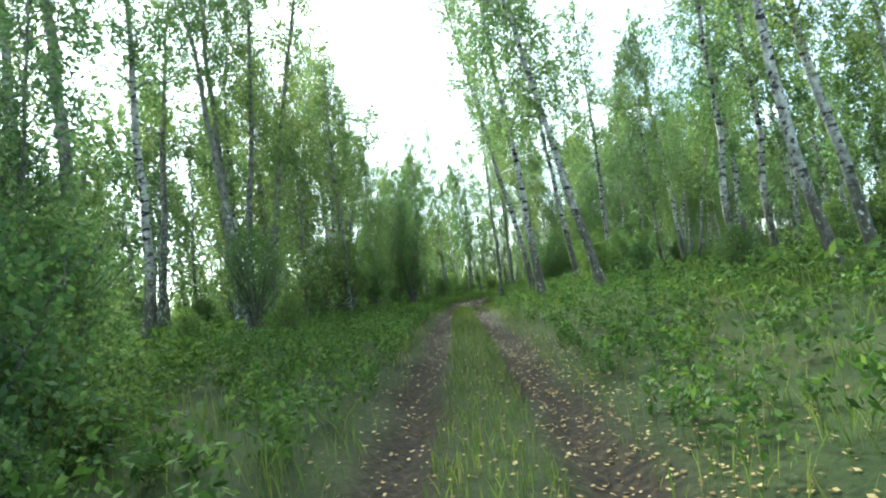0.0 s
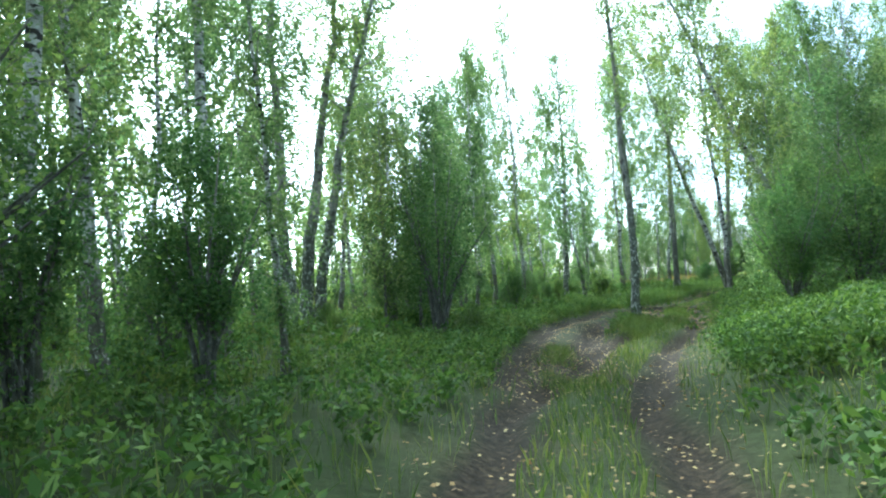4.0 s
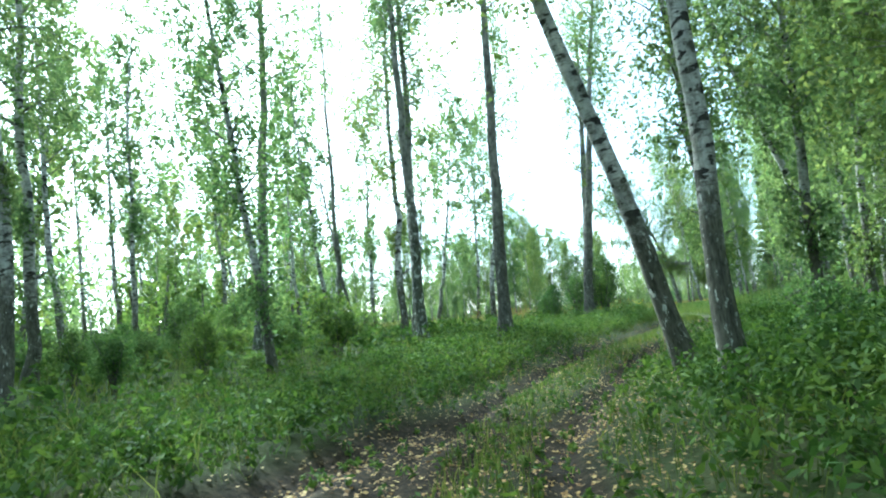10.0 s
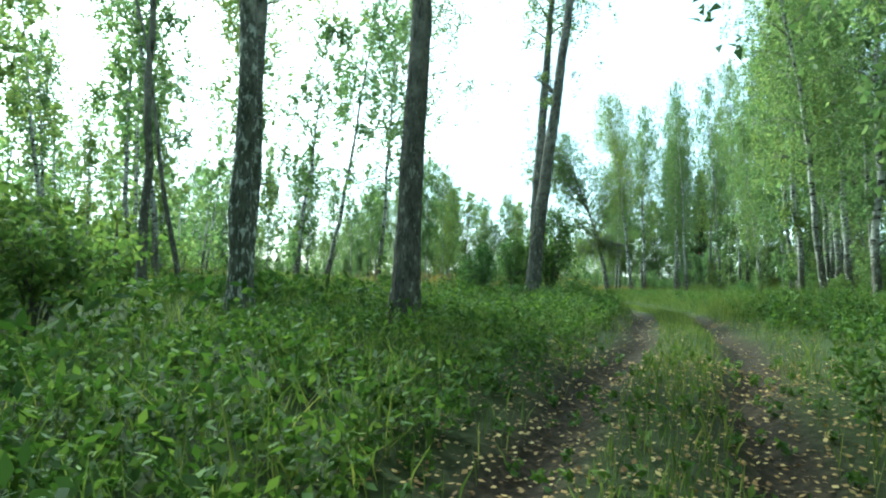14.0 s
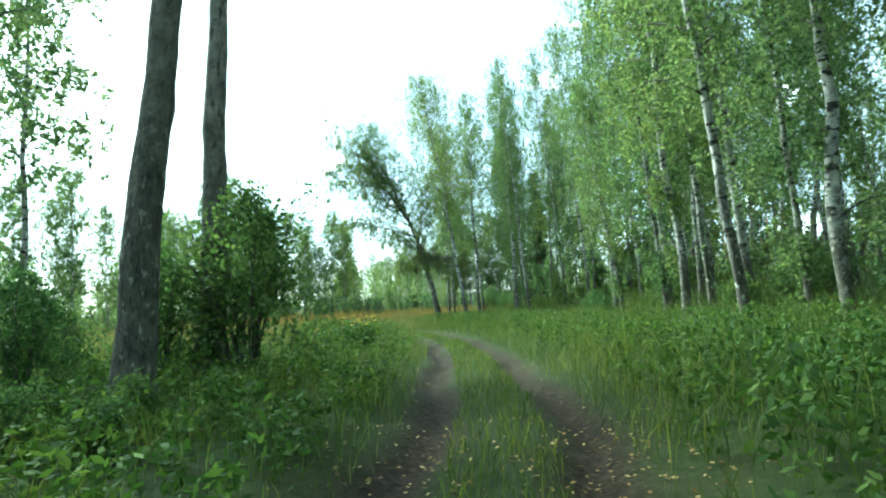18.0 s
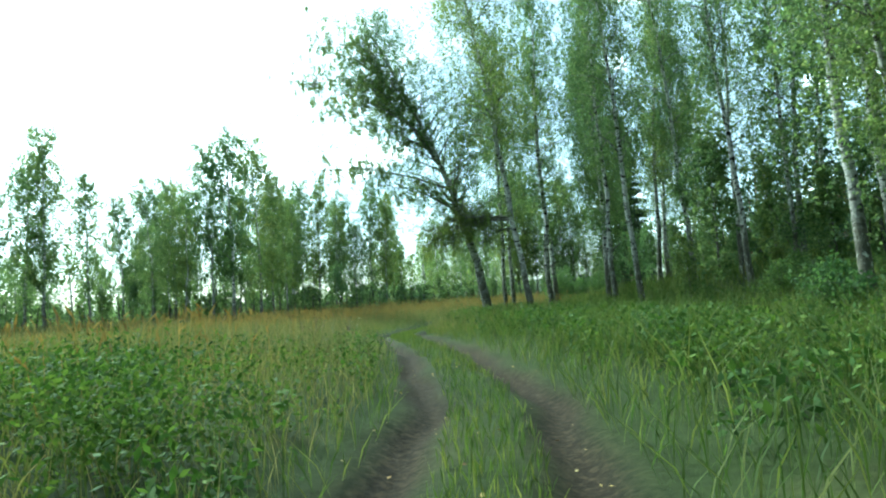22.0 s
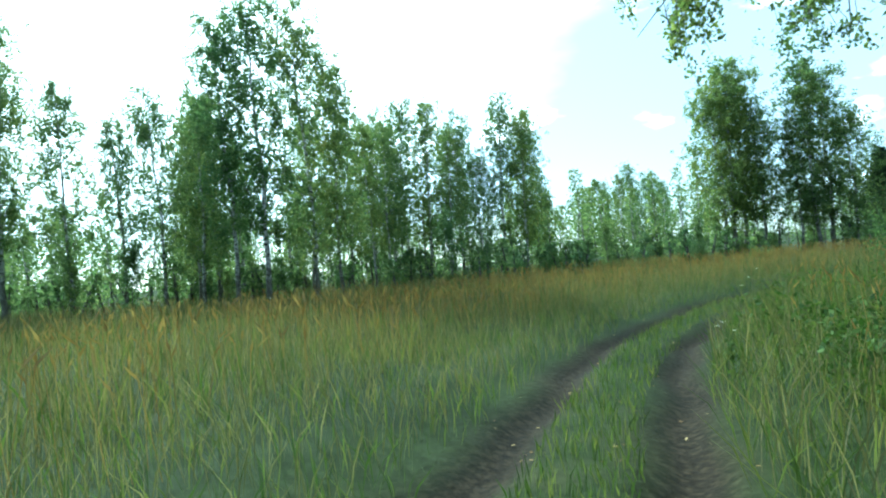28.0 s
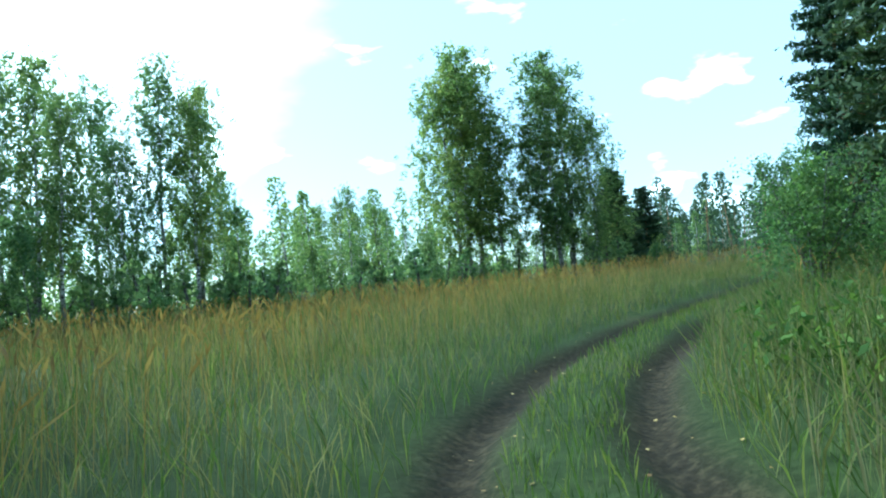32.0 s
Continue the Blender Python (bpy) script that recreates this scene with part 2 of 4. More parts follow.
# ---- plan: the wheel track and the ground on both sides of it ----
TRACK = np.array([
    (0, -40, .05), (0, -8, .05), (0, 0, .05), (.28, 6.8, -.03), (.42, 13.4, -.05), (.5, 23, -.08), (.6, 28.4, -.11),
    (1, 33.7, -.28), (2, 38.4, -.43), (3.25, 42.7, -.55), (4.5, 46.5, -.5), (5.5, 49.4, -.51), (6, 52.3, -.52),
    (6.7, 57, -.54), (8.4, 60.9, -.57), (11.75, 65.7, -.27), (15, 70, -.15), (19.2, 76.7, -.12), (23.2, 84.2, -.37),
    (26.7, 91.5, -.51), (28.8, 98.1, -.56), (30.6, 106.6, -.7), (32.1, 112.1, -.99), (34.5, 116.9, -1.14),
    (38, 122.1, -1.22), (42.5, 127, -1.25), (48, 130.5, -1.2), (57, 133.5, -1.0), (75, 137, -.6), (120, 143, 0)])
OLD_RUT = np.array([(.7, 36), (.9, 41), (1.3, 45), (2.2, 49), (3.6, 52.5), (5.3, 56), (6.9, 59)], float)


def resample(pts, step):
    """A smooth line through the points, with a point every step metres."""
    d = np.r_[0, np.cumsum(np.hypot(*np.diff(pts[:, :2], axis=0).T))]
    s = np.arange(0, d[-1], step)
    out = np.stack([np.interp(s, d, pts[:, k]) for k in range(pts.shape[1])], 1)
    w = np.hanning(int(7 / step) | 1)
    w /= w.sum()
    n = len(w) // 2
    for k in range(out.shape[1]):
        padded = np.r_[2 * out[0, k] - out[n:0:-1, k], out[:, k], 2 * out[-1, k] - out[-2:-n - 2:-1, k]]
        out[:, k] = np.convolve(padded, w, "valid")
    return out


LINE = resample(TRACK, 0.4)
OLD = resample(OLD_RUT, 0.4)
TAN = np.gradient(LINE[:, :2], axis=0)
TAN /= np.linalg.norm(TAN, axis=1)[:, None]
NOR = np.stack([TAN[:, 1], -TAN[:, 0]], 1)          # to the right of the way


def beside(xy):
    """For points: distance along the track's points, metres to the right of it, and the track's height there."""
    xy = np.atleast_2d(np.asarray(xy, float))
    idx = np.empty(len(xy), int)
    for a in range(0, len(xy), 20000):
        c = xy[a:a + 20000]
        idx[a:a + 20000] = ((c[:, None, :] - LINE[None, ::4, :2]) ** 2).sum(-1).argmin(1) * 4
    best = idx.copy()
    bd = ((xy - LINE[idx, :2]) ** 2).sum(1)
    for k in range(-4, 5):
        j = np.clip(idx + k, 0, len(LINE) - 1)
        dd = ((xy - LINE[j, :2]) ** 2).sum(1)
        best, bd = np.where(dd < bd, j, best), np.minimum(dd, bd)
    off = ((xy - LINE[best, :2]) * NOR[best]).sum(1)
    return best, np.sign(off) * np.sqrt(bd), LINE[best, 2]


def smooth(a, b, v):
    t = np.clip((v - a) / (b - a), 0, 1)
    return t * t * (3 - 2 * t)


def waves(x, y):
    return (0.05 * np.sin(x * 0.9 + 1.3 * np.sin(y * 0.31)) + 0.05 * np.sin(y * 0.7 + 1.7 * np.sin(x * 0.43))
            + 0.03 * np.sin(2.1 * x + 1.1 * y) + 0.02 * np.sin(3.7 * y - 2.9 * x))


def old_distance(x, y):
    d = np.full(len(x), 99.0)
    m = (y > 34) & (y < 61) & (x > -6) & (x < 12)
    if m.any():
        q = np.stack([x[m], y[m]], 1)
        d[m] = np.sqrt(((q[:, None, :] - OLD[None]) ** 2).sum(-1).min(1))
    return d


LAND_Y = np.array([-60, 0, 30, 45, 60, 75, 90, 105, 125, 160, 240], float)
LAND_Z = np.array([.25, .25, .15, -.2, -.3, -.1, -.2, -.35, -1.0, -.8, -.3])


def terrain(x, y):
    """Height of the ground and how bare it is."""
    x, y = np.asarray(x, float), np.asarray(y, float)
    i, l, z = beside(np.stack([x, y], 1))
    py = LINE[i, 1]
    a = np.abs(l)
    wob = 0.10 * np.sin(py * 0.8) + 0.06 * np.sin(py * 2.3 + 1)
    rut = np.exp(-(((np.abs(l + wob) - 0.78) / 0.27) ** 2))
    bare = np.exp(-(((np.abs(l + wob) - 0.80) / 0.36) ** 2))
    d2 = old_distance(x, y)
    rut2 = np.exp(-(((d2 - 0.7) / 0.35) ** 2)) * (d2 < 90)
    woods = 1 - smooth(66, 80, py)
    side = (x - np.interp(y, LINE[:, 1], LINE[:, 0])) * 0.9
    land = np.interp(y, LAND_Y, LAND_Z)
    land = land + smooth(3, 22, side) * (0.35 + 0.6 * smooth(40, 70, y) + 0.95 * smooth(70, 84, y) - 1.55 * smooth(112, 132, y))
    land = land + smooth(30, 160, side) * 7.0 * smooth(60, 130, y)
    h = z + 0.16 * smooth(1.2, 2.4, a) - 0.17 * rut - 0.16 * rut2 + waves(x, y) * smooth(1.0, 4, a)
    b = smooth(2.0, 14, a)
    h = h * (1 - b) + (land + waves(x, y)) * b
    h = h + 0.55 * smooth(1.5, 4.5, l) * (1 - smooth(58, 70, py)) * (1 - smooth(12, 26, a))
    soil = np.clip(bare * 1.15 + np.exp(-(((d2 - 0.7) / 0.42) ** 2)) + 0.3 * np.exp(-((d2 / 1.2) ** 2)) + 0.12 * woods * (a < 1.9), 0, 1)
    return h, soil


def ground_z(x, y):
    return terrain(np.atleast_1d(x), np.atleast_1d(y))[0]


def mesh_object(name, verts, faces, mat, smooth_faces=True):
    me = bpy.data.meshes.new(name)
    me.from_pydata(verts, [], faces)
    me.materials.append(mat)
    if smooth_faces:
        me.polygons.foreach_set("use_smooth", np.ones(len(me.polygons), bool))
    return new(name, me)


def quads(name, v, mat, n=4):
    """A mesh of loose faces of n corners each; v: (faces, n, 3)."""
    v = np.asarray(v, np.float32)
    k = len(v)
    me = bpy.data.meshes.new(name)
    me.vertices.add(n * k)
    me.vertices.foreach_set("co", v.reshape(-1))
    me.loops.add(n * k)
    me.loops.foreach_set("vertex_index", np.arange(n * k, dtype=np.int32))
    me.polygons.add(k)
    me.polygons.foreach_set("loop_start", np.arange(0, n * k, n, dtype=np.int32))
    me.update(calc_edges=True)
    me.materials.append(mat)
    return me


# ground sheet: fine along the track, coarse to the horizon
n0 = np.array([math.cos(radians(-17)), math.sin(radians(-17))])
lat = np.r_[np.arange(0, 2.4, 0.12), np.arange(2.4, 7, 0.3), 7, 8, 9.5, 11, 13, 16, 20, 25, 32, 42, 56, 75, 110, 180, 320, 700]
lat = np.r_[-lat[:0:-1], lat]
rows_xy = []
for k in range(len(LINE)):
    b = smooth(8, 26, np.abs(lat))[:, None]
    d = NOR[k] * (1 - b) + n0 * b
    d /= np.linalg.norm(d, axis=1)[:, None]
    rows_xy.append(LINE[k, :2] + d * lat[:, None])
gxy = np.array(rows_xy)
n_d = np.array([n0[1], -n0[0]]) * -1
for far in (40, 120, 700):
    gxy = np.concatenate([gxy[:1] - n_d * far * 0.6, gxy, gxy[-1:] + n_d * far * 0.6])
nr, ncol = gxy.shape[:2]
flat = gxy.reshape(-1, 2)
gz, gsoil = terrain(flat[:, 0], flat[:, 1])
idx = np.arange(nr * ncol).reshape(nr, ncol)
gf = np.stack([idx[:-1, :-1], idx[:-1, 1:], idx[1:, 1:], idx[1:, :-1]], -1).reshape(-1, 4)
ground = mesh_object("ground", np.c_[flat, gz].tolist(), gf.tolist(), ground_mat)
att = ground.data.attributes.new("soil", "FLOAT", "POINT")
att.data.foreach_set("value", gsoil.astype(np.float32))
tagged(ground, "forest track with two muddy wheel ruts and fallen leaves", "ground", kind="structure")

# ---- plants ----


def tube(pts, radii, sides=7):
    pts = np.asarray(pts, float)
    verts, faces = [], []
    for k, p in enumerate(pts):
        t = pts[min(k + 1, len(pts) - 1)] - pts[max(k - 1, 0)]
        t /= np.linalg.norm(t) + 1e-9
        u = np.cross(t, (0.3, 0.9, 0.1))
        u /= np.linalg.norm(u)
        w = np.cross(t, u)
        for j in range(sides):
            an = 2 * math.pi * j / sides
            verts.append(p + radii[k] * (math.cos(an) * u + math.sin(an) * w))
    for k in range(len(pts) - 1):
        for j in range(sides):
            a, b = k * sides + j, k * sides + (j + 1) % sides
            faces.append((a, b, b + sides, a + sides))
    return verts, faces


def leaf_faces(centres, size, rng, flat=0.0, long=1.5, corners=4):
    """Leaves round the centres, turned at random; flat: how far they lie level."""
    n = len(centres)
    nrm = rng.normal(size=(n, 3))
    nrm[:, 2] += flat * 2.5
    nrm /= np.linalg.norm(nrm, axis=1)[:, None]
    u = np.cross(nrm, rng.normal(size=(n, 3)))
    u /= np.linalg.norm(u, axis=1)[:, None]
    w = np.cross(nrm, u)
    s = (size * rng.uniform(0.6, 1.35, n))[:, None]
    a, b = u * s * 0.5 * long, w * s * 0.5
    if corners == 3:
        return np.stack([centres - 0.8 * a + 0.7 * b, centres + a, centres - 0.6 * a - 1.1 * b], 1)
    return np.stack([centres - a, centres + b - 0.1 * a, centres + a, centres - b - 0.1 * a], 1)


def on_strands(c, rng, per=11, drop=0.45, loose=0.05):
    """Gathers scattered leaf places into strands that hang from some of them."""
    k = max(1, len(c) // per)
    top = c[rng.choice(len(c), k, replace=False)]
    way = rng.normal(0, 0.16, (k, 3))
    way[:, 2] = -rng.uniform(0.35, 1.15, k)
    f = rng.uniform(-0.25, 1.0, (k, per))
    out = top[:, None] + way[:, None] * f[..., None] * drop + rng.normal(0, loose, (k, per, 3))
    return out.reshape(-1, 3)


def part_mesh(name, pieces, mat):
    verts, faces = [], []
    for v, f in pieces:
        o = len(verts)
        verts += [tuple(p) for p in v]
        faces += [tuple(o + k for k in q) for q in f]
    me = bpy.data.meshes.new(name)
    me.from_pydata(verts, [], faces)
    me.materials.append(mat)
    me.polygons.foreach_set("use_smooth", np.ones(len(me.polygons), bool))
    return me


def add_part(name, me, parent):
    ob = new(name, me)
    ob.parent = parent
    if name not in ("trunk",):
        tagged(ob, kind="stuff")
    return ob


def birch(seed, height, radius, crown_from, spread, limbs, leaves, size, bend=(0, 0), bark=birch_bark, fork=0.0, droop=1.0,
          label="slender birch with pale bark and a loose green crown", low=0, fine=True, wobble=0.045, steep=(28, 62), full=0.0, long_limbs=(), twigs=5, hang_size=0.05, strung=46, reach=(0.15, 0.5), kind="birch", called="birch tree"):
    rng = np.random.default_rng(seed)
    root = new(kind, None)
    tagged(root, label, called, "trees of the wood")
    nz = max(8, int(height / 0.9))
    zs = np.linspace(0, 1, nz)
    wob = np.cumsum(rng.normal(0, wobble, (nz, 2)), axis=0) * (height / 15)
    wob -= wob[0]
    if fine:
        rough, zs = zs, np.linspace(0, 1, 3 * nz)
        wob = np.stack([np.interp(zs, rough, wob[:, c]) for c in range(2)], 1)
    axis = np.c_[wob + np.outer(zs ** 1.7, bend), zs * height]
    axis[0, 2] = -0.35
    rad = radius * (1 - 0.86 * zs ** 0.9)
    rad[0] *= 1.45
    rad[1] *= 1.08
    if fine:
        rad[1:4] *= (1.22, 1.10, 1.04)
        rad *= 1 + rng.normal(0, 0.022, len(rad))
    pieces = [tube(axis, rad, 14 if fine else 7)]
    if fine:
        mid = np.repeat(axis, 14, 0)
        pieces[0] = (mid + (np.array(pieces[0][0]) - mid) * (1 + rng.normal(0, 0.028, (len(mid), 1))), pieces[0][1])

    def on_axis(f):
        return np.array([np.interp(f, zs, axis[:, c]) for c in range(3)]), np.interp(f, zs, rad)

    if fork > 0:
        p, r = on_axis(fork)
        top = p + np.array([rng.uniform(0.8, 1.4), rng.uniform(-0.6, 0.6), height * (0.92 - fork)])
        k = np.linspace(0, 1, 7)[:, None]
        pieces.append(tube(p + (top - p) * k + np.array([0.5, 0, 0]) * np.sin(k * 3.1), r * (0.85 - 0.75 * k[:, 0]), 7))
    add_part("trunk", part_mesh("trunk", pieces, bark), root)
    lim, centres, hanging = [], [], []
    per = leaves // limbs
    for i in range(limbs):
        f = crown_from + (0.98 - crown_from) * ((i + rng.uniform(0, 1)) / limbs)
        if low and i < low:
            f = rng.uniform(0.12, crown_from)
        p, r = on_axis(f)
        rel = (f - crown_from) / (1 - crown_from)
        ln = spread * (0.45 + 0.75 * math.sin(math.pi * min(1, 0.18 + 0.78 * max(rel, 0)))) * rng.uniform(0.6, 1.25)
        if f < crown_from:
            ln = rng.uniform(0.5, 1.2)
        az = i * 2.4 + rng.uniform(-0.5, 0.5)
        el = radians(rng.uniform(*steep))
        d = np.array([math.cos(az) * math.cos(el), math.sin(az) * math.cos(el), math.sin(el)])
        k = np.linspace(0, 1, 5)[:, None]
        pts = p + d * ln * k - np.array([0, 0, 1]) * droop * 0.35 * ln * k ** 2.2
        lim.append(tube(pts, (r * 0.36 + 0.006) * (1 - 0.9 * k[:, 0]), 4 if fine else 3))
        for b in range(3):
            f0 = rng.uniform(0.3, 0.9)
            q = p + d * ln * f0 - np.array([0, 0, 1]) * droop * 0.35 * ln * f0 ** 2.2
            e = q + rng.normal(0, 0.28, 3) * ln * 0.8 + np.array([0, 0, -0.12 * ln * droop])
            kk = np.linspace(0, 1, 3)[:, None]
            if fine:
                lim.append(tube(q + (e - q) * kk, 0.010 * (1 - 0.7 * kk[:, 0]), 3))
            n = per // 4
            g = rng.uniform(0.1, 1.1, n)[:, None]
            hang = np.minimum(rng.exponential(0.28, n), 0.75) * droop
            c = q + (e - q) * g + rng.normal(0, 0.13, (n, 3)) * (0.6 + 0.35 * ln)
            c[:, 2] -= hang
            centres.append(c)
        n = per - 3 * (per // 4)
        g = rng.uniform(0.35, 1.08, n)[:, None]
        c = p + d * ln * g - np.array([0, 0, 1]) * droop * 0.35 * ln * g ** 2.2 + rng.normal(0, 0.15, (n, 3)) * (0.6 + 0.3 * ln)
        c[:, 2] -= np.minimum(rng.exponential(0.25, n), 0.7) * droop
        centres.append(c)
    for f, way in long_limbs:
        p, r = on_axis(f)
        k = np.linspace(0, 1, 9)[:, None]
        way = np.array(way, float)
        ln = np.linalg.norm(way)
        pts = p + way * k + np.array([0, 0, 0.10 * ln]) * np.sin(k * 2.6) + rng.normal(0, 0.05, (9, 3)) * k
        lim.append(tube(pts, (r * 0.45) * (1 - 0.9 * k[:, 0]), 6))
        for b in range(int(ln * twigs)):
            g = rng.uniform(0.18, 1.0)
            q = np.array([np.interp(g, k[:, 0], pts[:, c]) for c in range(3)])
            e = q + rng.normal(0, 0.55, 3) + np.array([0, 0, rng.uniform(-0.5, 0.5)])
            kk = np.linspace(0, 1, 3)[:, None]
            lim.append(tube(q + (e - q) * kk, 0.012 * (1 - 0.7 * kk[:, 0]), 3))
            if twigs < 8:
                centres.append(q + rng.normal(0, 0.72, (38, 3)))
            for w in range(3):
                # leaves strung along thin twigs that hang down
                a = q + (e - q) * rng.uniform(0.3, 1.1) + rng.normal(0, 0.10, 3)
                low_end = a + np.array([*rng.normal(0, 0.08, 2), -rng.uniform(*reach) * (0.4 + droop * 0.5)])
                lim.append(tube([q, a, low_end], [0.006, 0.005, 0.003], 3))
                hanging.append(a + (low_end - a) * rng.uniform(0, 1, (strung, 1)) + rng.normal(0, 0.045, (strung, 3)))
    add_part("limb", part_mesh("limb", lim, grey_bark if bark is birch_bark else bark), root)
    if full:
        # leafy boughs that close the crown, in lumps round the stem
        boughs = int(leaves * full) // 90
        for b in range(boughs):
            f = crown_from + (0.97 - crown_from) * rng.uniform(0, 1) ** 0.85
            p, r = on_axis(f)
            rel = (f - crown_from) / (1 - crown_from)
            out = spread * (0.30 + 0.62 * math.sin(math.pi * min(1, 0.30 + 0.66 * rel))) * math.sqrt(rng.uniform(0.08, 1.0))
            az = rng.uniform(0, 2 * math.pi)
            q = p + np.array([math.cos(az) * out, math.sin(az) * out, 0.25 * out])
            c = q + rng.normal(0, 1, (90, 3)) * np.array([0.34, 0.34, 0.50]) * rng.uniform(0.7, 1.3)
            c[:, 2] -= np.minimum(rng.exponential(0.25, 90), 0.8) * droop
            centres.append(c)
    c = on_strands(np.concatenate(centres), rng, 11, 0.45 * max(droop, 0.6), 0.055 if fine else 0.08)
    if hanging:
        add_part("hanging_leaves", quads("hanging_leaves", leaf_faces(np.concatenate(hanging), hang_size, rng, 0.0, 1.3), birch_leaf), root)
    add_part("crown", quads("crown", leaf_faces(c, size, rng, corners=3), birch_leaf, 3), root)
    return root


def pine(seed, height, radius, leaves, size, crown_from=0.3, spread=2.6, n_l=60):
    rng = np.random.default_rng(seed)
    root = new("pine", None)
    tagged(root, "dark green pine at the edge of the wood", "pine tree", "trees of the wood")
    zs = np.linspace(0, 1, 10)
    axis = np.c_[np.cumsum(rng.normal(0, 0.04, (10, 2)), axis=0), zs * height]
    axis[0, 2] = -0.3
    add_part("trunk", part_mesh("trunk", [tube(axis, radius * (1 - 0.9 * zs), 8)], pine_bark), root)
    lim, centres = [], []
    for i in range(n_l):
        f = crown_from + (0.99 - crown_from) * i / n_l
        p = np.array([np.interp(f, zs, axis[:, c]) for c in range(3)])
        ln = spread * (1.05 - ((f - crown_from) / (1 - crown_from)) ** 1.2) * rng.uniform(0.65, 1.15) + 0.25
        az, el = i * 2.4, radians(rng.uniform(-8, 22))
        d = np.array([math.cos(az) * math.cos(el), math.sin(az) * math.cos(el), math.sin(el)])
        k = np.linspace(0, 1, 4)[:, None]
        lim.append(tube(p + d * ln * k, 0.03 * (1 - 0.8 * k[:, 0]), 3))
        n = leaves // n_l
        g = rng.uniform(0.25, 1.05, n)[:, None]
        centres.append(p + d * ln * g + rng.normal(0, 0.17, (n, 3)) * (0.4 + ln * 0.4) * np.array([1, 1, 0.6]))
    add_part("limb", part_mesh("limb", lim, pine_bark), root)
    add_part("crown", quads("crown", leaf_faces(np.concatenate(centres), size, rng, 0.2, 2.2, 3), pine_needle, 3), root)
    return root


def bush(seed, height, width, stems, leaves, size, label="dense green shrub in the undergrowth", dome_part=0.75, foot=0.0):
    rng = np.random.default_rng(seed)
    root = new("shrub", None)
    tagged(root, label, "shrub", "shrubs of the undergrowth")
    lim, centres = [], []
    for i in range(stems):
        az = i * 2.4 + rng.uniform(-0.4, 0.4)
        out = width * rng.uniform(0.25, 1.0)
        h = height * rng.uniform(0.55, 1.0)
        k = np.linspace(0, 1, 6)[:, None]
        base = np.array([math.cos(az), math.sin(az), 0]) * rng.uniform(0, 0.22)
        tip = np.array([math.cos(az) * out, math.sin(az) * out, h])
        pts = base + (tip - base) * np.concatenate([k ** 1.5, k ** 1.5, k ** 0.85], 1) + rng.normal(0, 0.03, (6, 3))
        pts[0, 2] = -0.15
        lim.append(tube(pts, 0.028 * (height / 2.5) * (1 - 0.8 * k[:, 0]), 5))
        for b in range(4):
            f0 = rng.uniform(0.3, 0.95)
            q = base + (tip - base) * np.array([f0 ** 1.5, f0 ** 1.5, f0 ** 0.85])
            e = q + np.array([*rng.normal(0, 0.35, 2), rng.uniform(0.0, 0.5)]) * width * 0.7
            kk = np.linspace(0, 1, 3)[:, None]
            lim.append(tube(q + (e - q) * kk, 0.011 * (1 - 0.7 * kk[:, 0]), 3))
            n = int(leaves * (1.25 - dome_part)) // stems // 4
            g = rng.uniform(0.0, 1.1, n)[:, None]
            centres.append(q + (e - q) * g + rng.normal(0, 0.13, (n, 3)) * (0.5 + 0.5 * width))
    n = int(leaves * dome_part)
    f = foot + (1 - foot) * rng.uniform(0, 1, n) ** 0.75
    az = rng.uniform(0, 2 * math.pi, n)
    lump = 0.78 + 0.30 * np.sin(az * 3 + seed) * np.sin(f * 7 + az * 2) + 0.18 * np.sin(az * 7 + f * 11 + seed)
    rr = width * lump * np.sqrt(np.clip(1.08 - (f * 1.15 - 0.30) ** 2, 0.02, 1)) * rng.uniform(0.5, 1.08, n) ** 0.5 * (1 - 0.72 * f ** 3)
    dome = np.c_[rr * np.cos(az), rr * np.sin(az), f * height * (0.78 + 0.22 * lump)] + rng.normal(0, 0.07, (n, 3))
    c = np.concatenate(centres + [dome])
    c[:, 2] = np.abs(c[:, 2]) + 0.03
    corners = 4 if size < 0.072 else 3
    add_part("stem", part_mesh("stem", lim, grey_bark), root)
    add_part("foliage", quads("foliage", leaf_faces(c, size * 1.12, rng, 0.2, 1.5, corners), bush_leaf, corners), root)
    return root


NEAR = [birch(11, 17, 0.16, 0.34, 2.1, 36, 12500, 0.072, (0.6, 0.2), full=0.5),
        birch(12, 19, 0.19, 0.42, 2.2, 34, 12500, 0.072, (-0.8, 0.4), full=0.5),
        birch(13, 16, 0.13, 0.32, 1.9, 36, 12000, 0.072, (1.4, 0.0), full=0.5),
        birch(14, 18, 0.15, 0.28, 1.9, 38, 13000, 0.072, (0.2, -0.5), low=3, full=0.5),
        birch(15, 13, 0.10, 0.18, 1.7, 36, 11500, 0.070, (-0.5, 0.3), low=4, full=0.5)]
MID = [birch(16, 17, 0.15, 0.30, 2.1, 30, 3300, 0.138, (0.6, 0.2), full=0.7, fine=False),
       birch(17, 15, 0.12, 0.24, 1.9, 30, 3000, 0.134, (-0.6, 0.3), low=3, full=0.7, fine=False),
       birch(18, 18, 0.16, 0.36, 2.1, 30, 3300, 0.138, (0.9, -0.3), full=0.7, fine=False),
       birch(19, 12, 0.09, 0.15, 1.7, 30, 3000, 0.132, (0.2, 0.3), low=4, full=0.7, fine=False)]
